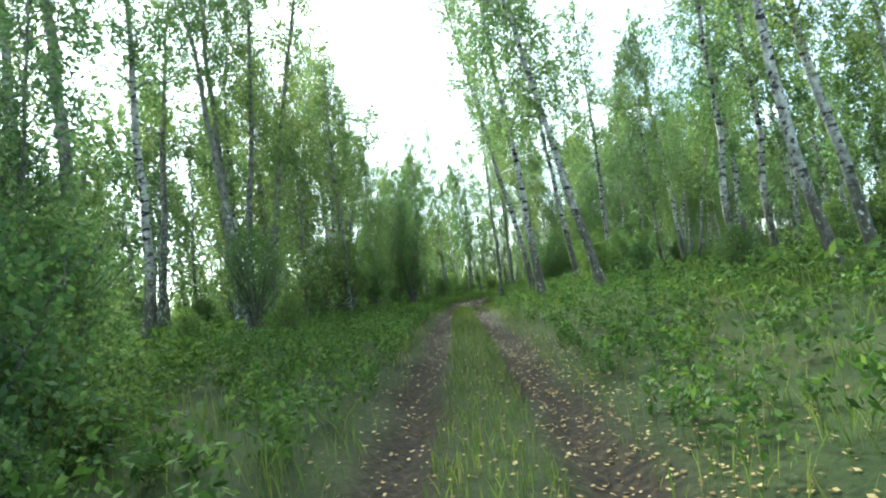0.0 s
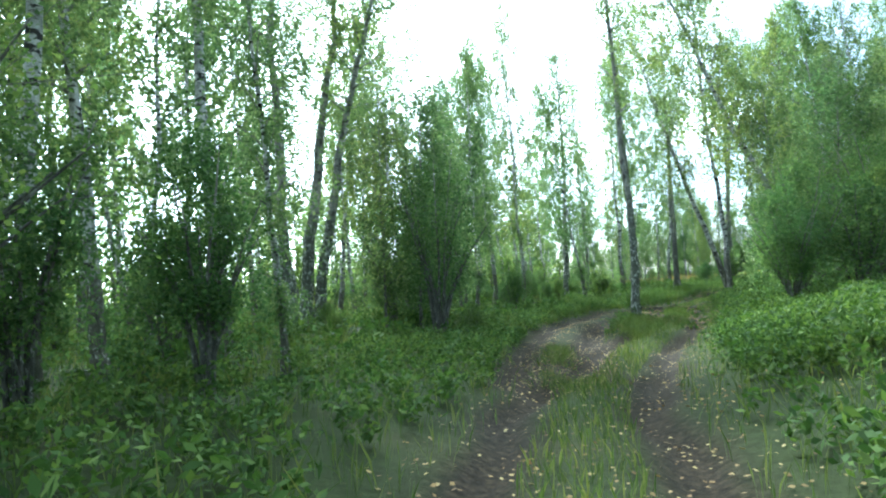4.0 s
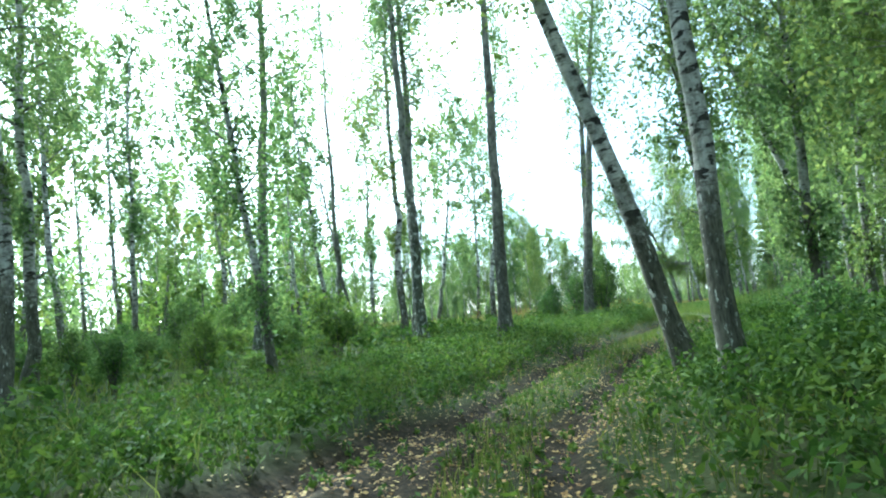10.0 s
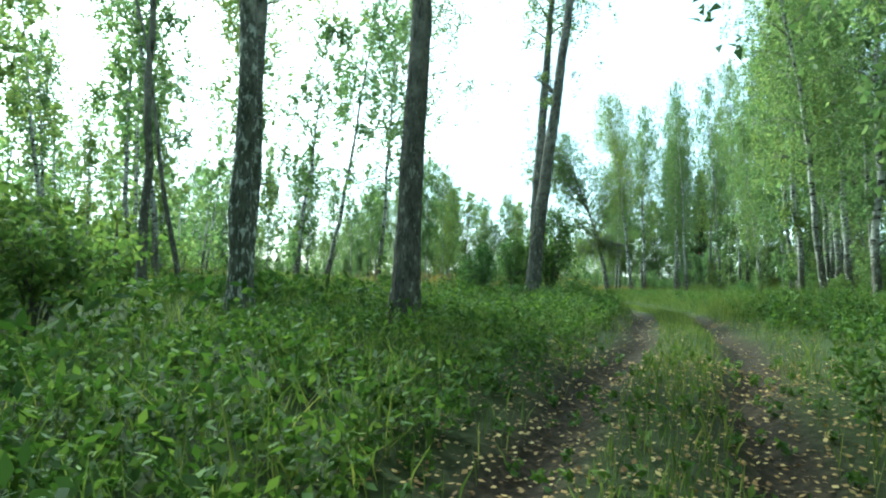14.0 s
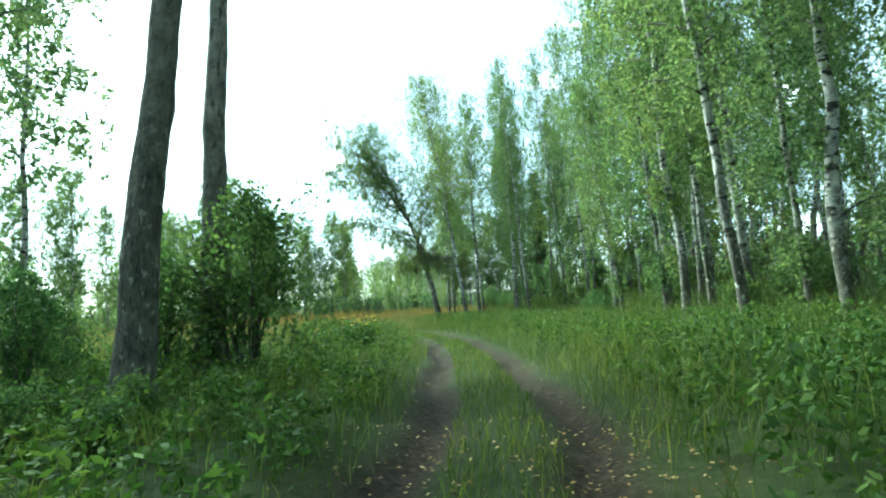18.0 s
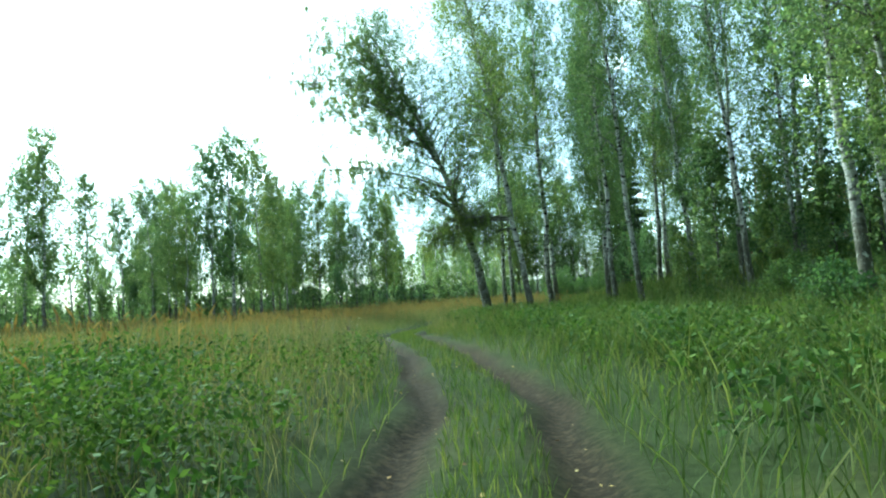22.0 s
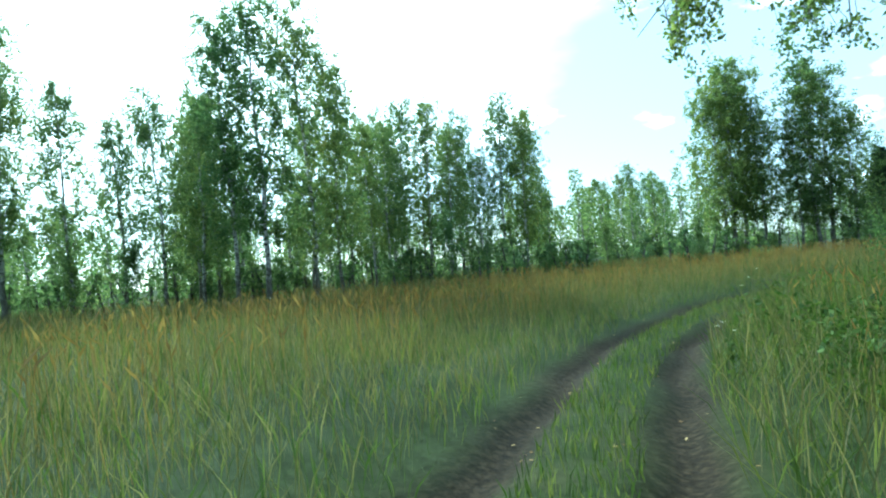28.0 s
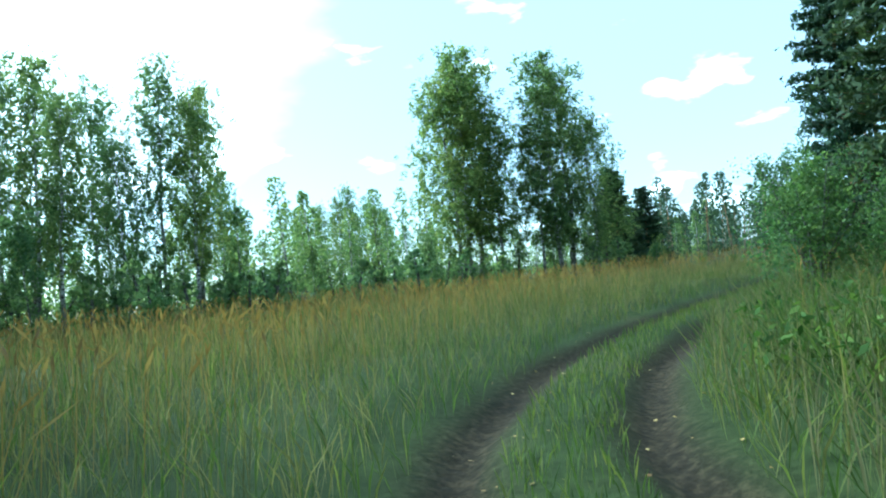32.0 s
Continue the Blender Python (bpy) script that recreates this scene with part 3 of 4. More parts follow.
FAR = [birch(21, 16, 0.15, 0.24, 2.3, 30, 7000, 0.118, (0.5, 0.1), fine=False, steep=(42, 70), full=0.9, droop=0.8),
       birch(22, 17, 0.17, 0.20, 2.6, 30, 7200, 0.118, (-0.3, 0.2), fine=False, steep=(42, 70), full=1.1, droop=0.8),
       birch(23, 14, 0.13, 0.18, 2.0, 28, 6200, 0.114, (0.3, 0.3), fine=False, steep=(45, 72), full=0.8, droop=0.7),
       birch(24, 17, 0.16, 0.15, 3.1, 34, 7800, 0.118, (0.0, 0.4), fine=False, steep=(40, 66), full=1.5, droop=0.9)]
YOUNG = [birch(25, 5.5, 0.05, 0.06, 1.2, 22, 1100, 0.15, (0.3, 0.1), fine=False, full=0.9, steep=(40, 70), label="young birch with leaves down to the grass",
               kind="young_birch", called="young birch"),
         birch(26, 7.5, 0.06, 0.08, 1.4, 24, 1400, 0.155, (-0.2, 0.2), fine=False, full=0.9, steep=(45, 72), label="slim young birch at the edge of the meadow",
               kind="young_birch", called="young birch")]
WEEP = birch(62, 18, 0.16, 0.44, 2.4, 60, 17000, 0.060, (-0.4, 0.2), birch_bark, droop=1.2, full=0.9, label="birch with long hanging twigs over the track",
             long_limbs=[(0.26, (-2.0, 5.8, -0.8)), (0.265, (-2.4, 5.2, -0.3)), (0.26, (-1.4, 5.6, -0.5)), (0.24, (-0.6, 3.6, -1.0)), (0.265, (-1.8, 6.0, -0.5))],
             twigs=8, hang_size=0.038, strung=48, reach=(0.2, 0.62))
BARE = [birch(31, 18, 0.21, 0.56, 1.9, 24, 6000, 0.07, (0.5, 0.0), grey_bark, label="tall bare-stemmed tree with rough grey bark", full=0.5, wobble=0.02),
        birch(32, 16, 0.11, 0.52, 1.5, 20, 4200, 0.07, (-0.4, 0.0), grey_bark, label="thin bare-stemmed tree with grey bark", full=0.4)]
SAPLING = birch(37, 9, 0.06, 0.14, 2.0, 40, 6000, 0.08, (0.4, 0.2), grey_bark, full=0.5, steep=(35, 65), kind="young_birch", called="young birch",
                label="young leafy tree on a thin grey stem")
OLD_BIRCH = birch(12, 19, 0.20, 0.42, 2.2, 34, 8000, 0.07, (-0.8, 0.4), old_bark, full=0.5, label="thick old birch with scaly dark bark and pale lichen")
DARK = [birch(35, 18, 0.21, 0.54, 1.9, 24, 6500, 0.07, (0.5, 0.0), old_bark, label="tall dark-stemmed tree with scaly lichened bark", full=0.6),
        birch(36, 17, 0.16, 0.45, 1.9, 26, 6500, 0.07, (-0.6, 0.3), old_bark, label="slim dark-stemmed tree with scaly bark", full=0.6)]
STUB = birch(33, 18, 0.23, 0.62, 1.9, 24, 6000, 0.07, (0.5, 0.0), grey_bark, label="tall grey tree with a broken side branch", full=0.4, wobble=0.02,
             long_limbs=[(0.36, (-0.75, 0.5, 0.55))])
ARCH = birch(61, 14.5, 0.24, 0.34, 3.4, 54, 24000, 0.058, (-5.5, 0.0), birch_bark, droop=0.6, full=0.5,
             label="old birch that leans far over the meadow with long limbs",
             long_limbs=[(0.46, (-6.6, 1.2, 0.7)), (0.52, (-3.6, 0.2, 4.2)), (0.38, (-3.4, -0.6, 1.0)), (0.38, (3.2, 5.6, -1.0)), (0.42, (1.6, 0.6, 5.0)),
                         (0.58, (-4.8, 2.4, 2.2)), (0.68, (-3.4, -1.8, 2.8)), (0.55, (-2.2, 2.4, 3.8)),
                         (0.64, (-6.0, -1.4, 1.4)), (0.78, (-3.6, 1.8, 0.6)), (0.72, (-4.6, 0.2, 3.2))], twigs=7, hang_size=0.048)
PINES = [pine(41, 15, 0.17, 5200, 0.15, 0.08, 2.3), pine(42, 18, 0.2, 5200, 0.16, 0.12, 2.2)]
FIR = pine(43, 17, 0.16, 26000, 0.14, 0.01, 2.5, 150)
BUSHES = [bush(51, 2.2, 1.1, 12, 3200, 0.052), bush(52, 3.2, 1.5, 13, 4800, 0.056), bush(53, 1.4, 0.9, 10, 2400, 0.046)]
THICKET = [bush(54, 6.5, 2.3, 12, 9500, 0.074, "young tree of many stems with dense foliage", 0.45, 0.12),
           bush(55, 5.0, 2.4, 18, 9000, 0.046, "spreading shrub of many thin bare stems", 0.45, 0.42)]
SCRUB = [bush(56, 3.4, 2.2, 12, 2000, 0.135, "mass of young shrubs between the trunks", 0.4), bush(57, 5.2, 2.2, 12, 2400, 0.14, "tall young growth between the trunks", 0.35),
         bush(58, 2.0, 2.0, 12, 1700, 0.12, "low scrub under the trees", 0.45)]
used = set()


def plant(master, x, y, scale=1.0, lean=(0.0, 0.0), turn=0.0, label="", sink=0.0, fat=1.0):
    """Puts a plant on the ground: lean is the way that its top hangs over, per metre of height."""
    z = float(ground_z(x, y)[0]) - sink
    up = Vector((lean[0], lean[1], 1)).normalized()
    tilt = Vector((0, 0, 1)).rotation_difference(up).to_matrix().to_4x4()
    m = Matrix.Translation((x, y, z)) @ tilt @ pose(0, 0, 0, 0, 0, turn) @ Matrix.Diagonal((scale * fat, scale * fat, scale, 1))
    if master.name in used:
        ob = copy_thing(master, m)
    else:
        used.add(master.name)
        ob = master
        ob.matrix_basis = m
    if label:
        ob["label"] = label
    return ob


taken = []


def stand(kind, x, y, scale=1.0, lean=(0.0, 0.0), turn=0.0, label="", fat=1.0):
    taken.append((x, y))
    return plant(kind, x, y, scale, lean, turn, label, fat=fat)


# ---- trees along the way ----
stand(DARK[0], -7.45, 24.0, 1.0, (-0.10, 0.02), 200, fat=0.85)
for k, (x, y) in enumerate([(12.5, 24.0), (13.8, 29.0), (11.4, 33.5), (15.5, 20.5), (9.6, 36.6)]):
    stand(NEAR[(3, 0, 4)[k % 3]], x, y, 1.0, (-0.06, 0), 75 * k)
stand(DARK[0], -8.75, 26.7, 1.05, (-0.08, 0), 20, fat=1.1)
stand(DARK[1], -8.3, 26.4, 1.0, (0.09, 0), 80, fat=1.1)
stand(DARK[1], -7.6, 27.4, 1.05, (0.11, 0), 180, fat=1.1)
stand(DARK[1], -12.0, 26.6, 1.0, (0.08, 0), 280, fat=1.1)
stand(NEAR[3], -9.8, 29.5, 1.0, (0, 0), 80)
stand(NEAR[1], -8.9, 18.7, 0.95, (0.05, 0), 40, fat=0.9)
stand(NEAR[1], 4.0, 29.5, 1.0, (-0.17, 0.02), 0, fat=0.8)
stand(NEAR[0], 3.5, 23.6, 1.0, (-0.13, 0.02), 60, fat=0.95)
stand(NEAR[2], 5.7, 27.5, 1.0, (-0.10, 0), 100)
stand(NEAR[2], 4.4, 18.0, 1.0, (-0.16, 0), 130)
stand(NEAR[1], 7.2, 11.7, 0.9, (-0.20, 0), 200, fat=0.8)
stand(NEAR[0], 11.2, 16.5, 1.05, (-0.16, 0), 200)
stand(NEAR[3], 10.4, 22.8, 1.0, (-0.05, 0), 10)
# two unseen birches, added left of the start to shade the near ground
for k, (x, y) in enumerate([(-9.8, 4.6), (-7.9, 1.0)]):
    stand((NEAR[3], NEAR[4])[k % 2], x, y, 1.0, (0.02, 0), 80 * k)
stand(DARK[0], -8.6, 48.2, 1.0, (-0.07, 0), 30, fat=1.5)
stand(DARK[0], -8.75, 50.2, 1.0, (0.10, 0), 100, fat=1.65)
stand(DARK[1], -8.35, 50.4, 1.0, (0.17, 0), 200, fat=1.45)
stand(NEAR[2], 10.06, 48.2, 1.05, (-0.43, 0.235), 10, fat=1.0)
stand(OLD_BIRCH, 4.24, 51.2, 1.0, (0.015, 0), 0, fat=0.84)
stand(NEAR[1], 9.6, 57.2, 1.0, (-0.05, 0), 90, fat=0.8)
stand(NEAR[0], 10.2, 59.3, 1.0, (-0.25, 0), 170, fat=0.95)
stand(BARE[0], 9.6, 68.9, 0.95, (-0.02, 0), 20)
stand(DARK[1], 2.5, 70.2, 1.05, (0.06, 0), 20)
stand(DARK[0], 7.3, 70.2, 1.0, (0.0, 0), 220)
stand(DARK[1], 7.25, 71.5, 1.0, (0.02, 0), 40)
stand(BARE[1], 4.6, 77.0, 1.1, (0.0, 0), 20)
stand(NEAR[3], 7.0, 75.4, 1.0, (-0.03, 0), 50)
stand(STUB, 15.15, 77.8, 1.0, (0.08, 0), 0)
stand(BARE[0], 16.4, 80.9, 0.95, (0.08, 0), 160, fat=1.3)
stand(NEAR[4], 3.5, 66.0, 1.1, (-0.1, 0), 20)
stand(NEAR[3], -2.2, 66.8, 1.0, (-0.03, 0), 140)
stand(NEAR[4], -3.6, 63.0, 1.15, (0.02, 0), 250)
stand(NEAR[4], 13.6, 64.2, 1.15, (-0.04, 0), 40)
stand(NEAR[3], -0.2, 62.0, 1.0, (0.0, 0), 200, fat=0.8)
stand(NEAR[3], 12.2, 84.4, 1.0, (0.05, 0), 20)
for k, (x, y, s) in enumerate([(27.4, 77.2, 1.0), (29.8, 79.4, 1.05), (29.0, 74.8, 1.0), (31.8, 77.6, 1.1), (28.2, 72.0, 1.0)]):
    stand((NEAR[3], NEAR[4], NEAR[0])[k % 3], x, y, s, (-0.05, 0), 59 * k)
stand(NEAR[3], 30.6, 83.8, 1.0, (-0.06, 0), 140)
stand(NEAR[4], 32.6, 86.4, 1.15, (-0.06, 0), 60)
stand(NEAR[3], 19.8, 68.3, 1.0, (-0.34, 0.05), 0, fat=0.9)
stand(NEAR[3], 40.4, 112.4, 1.0, (-0.05, 0), 15)
stand(NEAR[0], 43.0, 116.0, 1.0, (-0.05, 0), 95)
for k, (x, y, s, lx) in enumerate([(3.6, 84.7, 0.95, -0.14), (-1.0, 82.0, 1.0, 0), (1.5, 90.0, 0.9, 0), (6.0, 92.0, 1.0, 0.02), (8.6, 88.5, 0.9, 0.04),
                                   (10.3, 94.5, 1.05, 0.08), (-4.0, 78.5, 0.95, -0.03), (12.6, 92.0, 1.0, 0.06), (-6.5, 84.0, 1.0, 0.0)]):
    stand(MID[k % 3], x, y, s, (lx, 0), 63 * k)
for k, (x, y, s, lx) in enumerate([(39.6, 106.0, 1.0, -0.06), (41.6, 109.2, 0.95, -0.04), (44.2, 112.6, 1.05, -0.05), (46.8, 115.4, 1.0, 0.0),
                                   (43.2, 105.2, 1.0, -0.08), (38.2, 102.6, 0.9, -0.10), (47.5, 110.0, 1.05, -0.02)]):
    stand(NEAR[(3, 0, 4, 2)[k % 4]], x, y, s, (lx, 0), 51 * k, fat=0.8)
for k, (x, y, s) in enumerate([(13.4, 54.8, 1.0), (13.8, 58.6, 1.05), (14.4, 62.2, 1.1), (15.6, 53.0, 1.1), (17.5, 64.5, 1.1)]):
    stand(NEAR[4], x, y, s, (-0.02, 0), 61 * k)
for k, (x, y, s) in enumerate([(-12.8, 48.5, 1.0), (-11.6, 51.7, 1.0), (-12.1, 56.0, 1.05), (-14.5, 44.0, 1.0), (-13.5, 40.0, 1.0), (-16.2, 47.0, 1.0), (-18.4, 52.5, 1.05), (-11.0, 43.2, 0.95), (-16.8, 36.5, 1.0), (-19.0, 42.0, 1.0), (-15.0, 55.0, 1.0)]):
    stand(MID[k % 3], x, y, s, (0.0, 0), 83 * k)
for k, (x, y, s) in enumerate([(-7.5, 13.0, 1.0), (-10.6, 15.6, 1.05), (-12.8, 18.2, 1.1), (-4.5, 29.2, 0.75), (-5.7, 32.6, 0.85), (-3.8, 36.0, 0.7)]):
    stand((DARK[1], NEAR[0], NEAR[4])[k % 3], x, y, s, (-0.02, 0), 97 * k)
for k, (x, y, s) in enumerate([(-3.5, 47.4, 1.0), (-4.5, 46.4, 0.9), (-2.9, 49.2, 0.85), (-5.4, 24.2, 0.9), (12.4, 52.6, 1.0), (-6.0, 9.0, 0.9), (12.6, 56.8, 0.9), (8.8, 48.7, 0.85),
                               (-10.2, 12.6, 1.0), (-11.2, 28.2, 1.1)]):
    stand(SAPLING, x, y, s, (0.02, 0), 71 * k)
stand(ARCH, 36.6, 112.0, 1.0, (-0.02, 0), 0)
stand(WEEP, 37.3, 108.8, 1.0, (-0.15, 0.0), 0)
stand(NEAR[0], 38.6, 114.0, 0.95, (-0.04, 0), 20, fat=0.8)
stand(NEAR[1], 41.7, 101.0, 1.0, (-0.10, 0), 70, fat=0.7)
stand(NEAR[2], 45.6, 105.0, 1.0, (-0.08, 0), 10)
stand(NEAR[0], 41.0, 117.5, 1.0, (-0.06, 0), 310, fat=0.8)
stand(NEAR[2], 50.6, 99.2, 1.0, (-0.05, 0), 310)
stand(NEAR[4], 52.5, 95.6, 1.2, (-0.05, 0), 110)
stand(NEAR[0], 50.4, 120.6, 1.0, (-0.03, 0), 210)
# the far edge of the meadow: place and height of each birch
EDGE = [(27, 143.5, 17.2), (29.4, 144.6, 16.4), (25.2, 144.2, 16.0), (30.8, 146.5, 13.5), (23.0, 146.5, 11.5), (20.2, 149.5, 13.2), (17.6, 150.5, 11.5), (15.0, 149.0, 13.4),
        (11.6, 148.4, 16.6), (9.8, 150.2, 15.2), (6.4, 150.8, 15.0), (3.5, 152, 16.8), (0.5, 151, 14.0), (-3.5, 150, 15.0), (-8, 151, 14.5), (-13, 149, 15), (-19, 148, 14.5),
        (33.8, 166, 16.2), (36.2, 167, 17.0), (38.2, 163.5, 16.4), (35.2, 162.5, 13.2), (41.5, 165.5, 15.4), (44.6, 162.0, 15.6), (46.9, 163.2, 15.2), (46.0, 160.5, 13.0), (42.6, 161.5, 11.5),
        (33.0, 154, 12.0), (49.5, 168, 10.5), (31.5, 160, 13.5), (28.5, 158, 14.5), (22, 156, 14),
        (63.2, 157, 16.2), (64.6, 158.0, 15.4), (62.4, 157.6, 14.6), (65.4, 156.8, 12.0), (67.2, 152.6, 14.8), (68.8, 153.2, 14.0), (70.0, 152.2, 11.4), (66.4, 153.6, 10.5),
        (69.5, 193, 12.5), (72.4, 195, 13.6), (75.6, 196.5, 13.2), (78.4, 198, 11.5), (82, 199, 9.5), (66.5, 192, 11.0), (86, 201, 9.0)]
for k, (x, y, h) in enumerate(EDGE):
    h *= 1.07 if x < 24 else 1.05 if 60 < x < 71 and y < 170 else 1.0
    i = (1, 3, 0, 2)[k % 4]
    stand(FAR[i], x, y, h / (17, 17, 16, 14)[k % 4], (0.012 * (k % 5 - 2), 0), 77 * k, fat=1.3 if 60 < x < 71 and y < 170 else 1.0)
stand(FIR, 58.7, 129.1, 0.95, (0, 0), 0, "dense dark conifer beside the meadow")
stand(FIR, 61.4, 132.4, 0.8, (0, 0), 70, "dense dark conifer beside the meadow")
stand(FIR, 74.5, 154.5, 0.50, (0, 0), 130, fat=1.9, label="broad dark conifer at the far bend of the track")
stand(FIR, 77.5, 157.5, 0.56, (0, 0), 200, fat=1.8, label="broad dark conifer at the far bend of the track")
stand(FIR, 80.5, 156.5, 0.44, (0, 0), 300, fat=2.0, label="broad dark conifer at the far bend of the track")

# ---- the wood on both sides ----
rng = np.random.default_rng(7)


def in_meadow(x, y):
    return y > 80 and x > 17 - 0.28 * (y - 82) and y < 141 + 0.05 * x and x < 62 + (y - 120) * 1.0


def clear_of(x, y, least):
    return all((x - a) ** 2 + (y - b) ** 2 > least ** 2 for a, b in taken)


def fill(kinds, n, xs, ys, lo, hi, gap, sizes, tilt=(-0.03, 0.05), keep=None):
    """Scatters n trees at lo to hi metres right (or, negative, left) of the track."""
    made = tries = 0
    while made < n and tries < 60 * n:
        tries += 1
        x, y = rng.uniform(*xs), rng.uniform(*ys)
        l = float(beside([(x, y)])[1][0])
        if not lo < l < hi or in_meadow(x, y) and l < 10 or (-2 < x < 24 and 60 < y < 88 and l < 0) or not clear_of(x, y, gap):
            continue
        if keep and not keep(x, y):
            continue
        k = kinds[int(rng.integers(0, len(kinds)))]
        stand(k, x, y, rng.uniform(*sizes), (rng.normal(*tilt), rng.normal(0, 0.03)), rng.uniform(0, 360))
        made += 1


fill(NEAR, 8, (-20, 8), (34, 76), -13, -7.5, 2.4, (0.75, 1.1), keep=lambda x, y: not 40 < y < 56)
fill(MID, 22, (-30, 6), (8, 80), -27, -13, 2.4, (0.75, 1.1))
fill(NEAR, 9, (4, 30), (30, 66), 8, 14, 2.2, (0.75, 1.1))
fill(MID, 26, (8, 44), (12, 66), 12, 27, 2.4, (0.75, 1.1))
fill(NEAR, 8, (14, 34), (56, 80), 6.0, 11, 2.0, (0.8, 1.1), (-0.04, 0.05))
fill(NEAR, 8, (24, 60), (74, 100), 7.5, 12, 2.0, (0.8, 1.1), (-0.06, 0.05))
fill(NEAR, 5, (37, 54), (90, 113), 8.5, 15, 1.6, (0.9, 1.1), (-0.05, 0.05))
fill(NEAR, 8, (24, 60), (66, 126), 11, 17, 2.0, (0.8, 1.12))
fill(MID, 38, (24, 60), (62, 124), 12, 32, 1.8, (0.8, 1.12))
fill(YOUNG, 24, (36, 60), (96, 126), 8, 22, 1.2, (0.6, 1.1), (-0.03, 0.04))
fill(MID, 12, (-22, 2), (76, 104), -45, -8, 2.2, (0.7, 1.0))
fill(FAR, 18, (-26, 40), (150, 166), -99, 99, 2.2, (0.55, 0.85), (0, 0.02))
fill(YOUNG, 30, (-14, 70), (144, 160), -99, 99, 1.0, (0.45, 0.95), (0, 0.03))
fill(PINES, 22, (66, 120), (112, 190), -20, 120, 2.2, (0.75, 1.1), (0, 0.02), lambda x, y: y < 112 + (x - 58) * 1.0)
fill(PINES, 6, (62, 80), (70, 104), 30, 60, 2.2, (0.5, 0.7), (0, 0.02))


# ---- the woods farther off, all round the place ----
def far_wood(name, spots, tall, mat, bark, seed, per=260, size=0.5, narrow=0.16, cone=False):
    """Many plain trees in one mesh: stem and leaf clumps, for where no single tree can be told apart."""
    r = np.random.default_rng(seed)
    stems, leaves = [], []
    z = ground_z(spots[:, 0], spots[:, 1])
    for (x, y), g in zip(spots, z):
        h = tall * r.uniform(0.7, 1.1)
        lx, ly = r.normal(0, 0.3, 2)
        stems.append(tube([(x, y, g - 0.3), (x + lx, y + ly, g + h * 0.5), (x + 2 * lx, y + 2 * ly, g + h * 0.97)], [0.15, 0.10, 0.02], 3))
        f = r.uniform(0.06, 1.0, per) ** 0.8
        wide = h * narrow * (1.05 - f if cone else np.sin(np.clip(f * 0.86 + 0.14, 0, 1) * math.pi) ** 0.6 + 0.12)
        lump = 0.75 + 0.35 * np.sin(f * 23 + r.uniform(0, 6)) * np.sin(f * 9 + r.uniform(0, 6))
        az = r.uniform(0, 2 * math.pi, per)
        rr = wide * lump * np.sqrt(r.uniform(0.05, 1, per))
        leaves.append(np.c_[x + 2 * lx * f + rr * np.cos(az), y + 2 * ly * f + rr * np.sin(az), g + f * h])
    root = new(name, None)
    add_part("trunk_rows", part_mesh("trunk_rows", stems, bark), root)
    add_part("foliage", quads("foliage", leaf_faces(np.concatenate(leaves), size, r, corners=3), mat, 3), root)
    return root


def spots_in(n, xs, ys, lo=-999, hi=999, keep=None):
    p = np.c_[rng.uniform(*xs, 6 * n), rng.uniform(*ys, 6 * n)]
    l = beside(p)[1]
    p = p[(l > lo) & (l < hi)]
    p = p[[not in_meadow(x, y) and (keep is None or keep(x, y)) for x, y in p]]
    return p[:n]


wood_a = far_wood("distant_wood", spots_in(190, (-50, 70), (164, 205)), 9.5, birch_leaf, birch_bark, 71, 620, 0.22, 0.17)
tagged(wood_a, "pale green birch wood beyond the meadow", "woodland", kind="stuff")
wood_b = far_wood("distant_wood", spots_in(150, (-75, 4), (4, 140), -80, -26), 14, birch_leaf, birch_bark, 72, 380, 0.32, 0.17)
tagged(wood_b, "birch wood behind the first trees", "woodland", kind="stuff")
wood_c = far_wood("distant_wood", spots_in(75, (20, 100), (4, 124), 30, 62), 14, birch_leaf, birch_bark, 73, 380, 0.32, 0.17)
tagged(wood_c, "birch wood on the rising ground", "woodland", kind="stuff")
wood_d = far_wood("pine_wood", spots_in(260, (66, 230), (110, 280), keep=lambda x, y: y < 130 + (x - 62) * 1.15), 13, pine_needle, pine_bark, 74, 420, 0.36, 0.19)
tagged(wood_d, "dark pine wood on the far slope", "woodland", kind="stuff")
wood_e = far_wood("distant_wood", spots_in(60, (62, 130), (176, 230)), 10, birch_leaf, birch_bark, 75, 500, 0.24, 0.17)
tagged(wood_e, "low birch wood at the far end of the meadow", "woodland", kind="stuff")

low_a = far_wood("undergrowth", spots_in(460, (-70, 72), (148, 182)), 3.0, birch_leaf, grey_bark, 76, 170, 0.22, 0.30)
tagged(low_a, "green undergrowth beneath the birches beyond the meadow", "undergrowth", kind="stuff")
low_b = far_wood("undergrowth", spots_in(260, (-50, 4), (2, 150), -50, -18), 4.0, bush_leaf, grey_bark, 77, 170, 0.22, 0.30)
tagged(low_b, "green undergrowth beneath the birches", "undergrowth", kind="stuff")
low_c = far_wood("undergrowth", spots_in(130, (14, 90), (4, 126), 18, 44), 2.8, birch_leaf, grey_bark, 78, 170, 0.22, 0.30)
tagged(low_c, "green undergrowth on the rising ground", "undergrowth", kind="stuff")

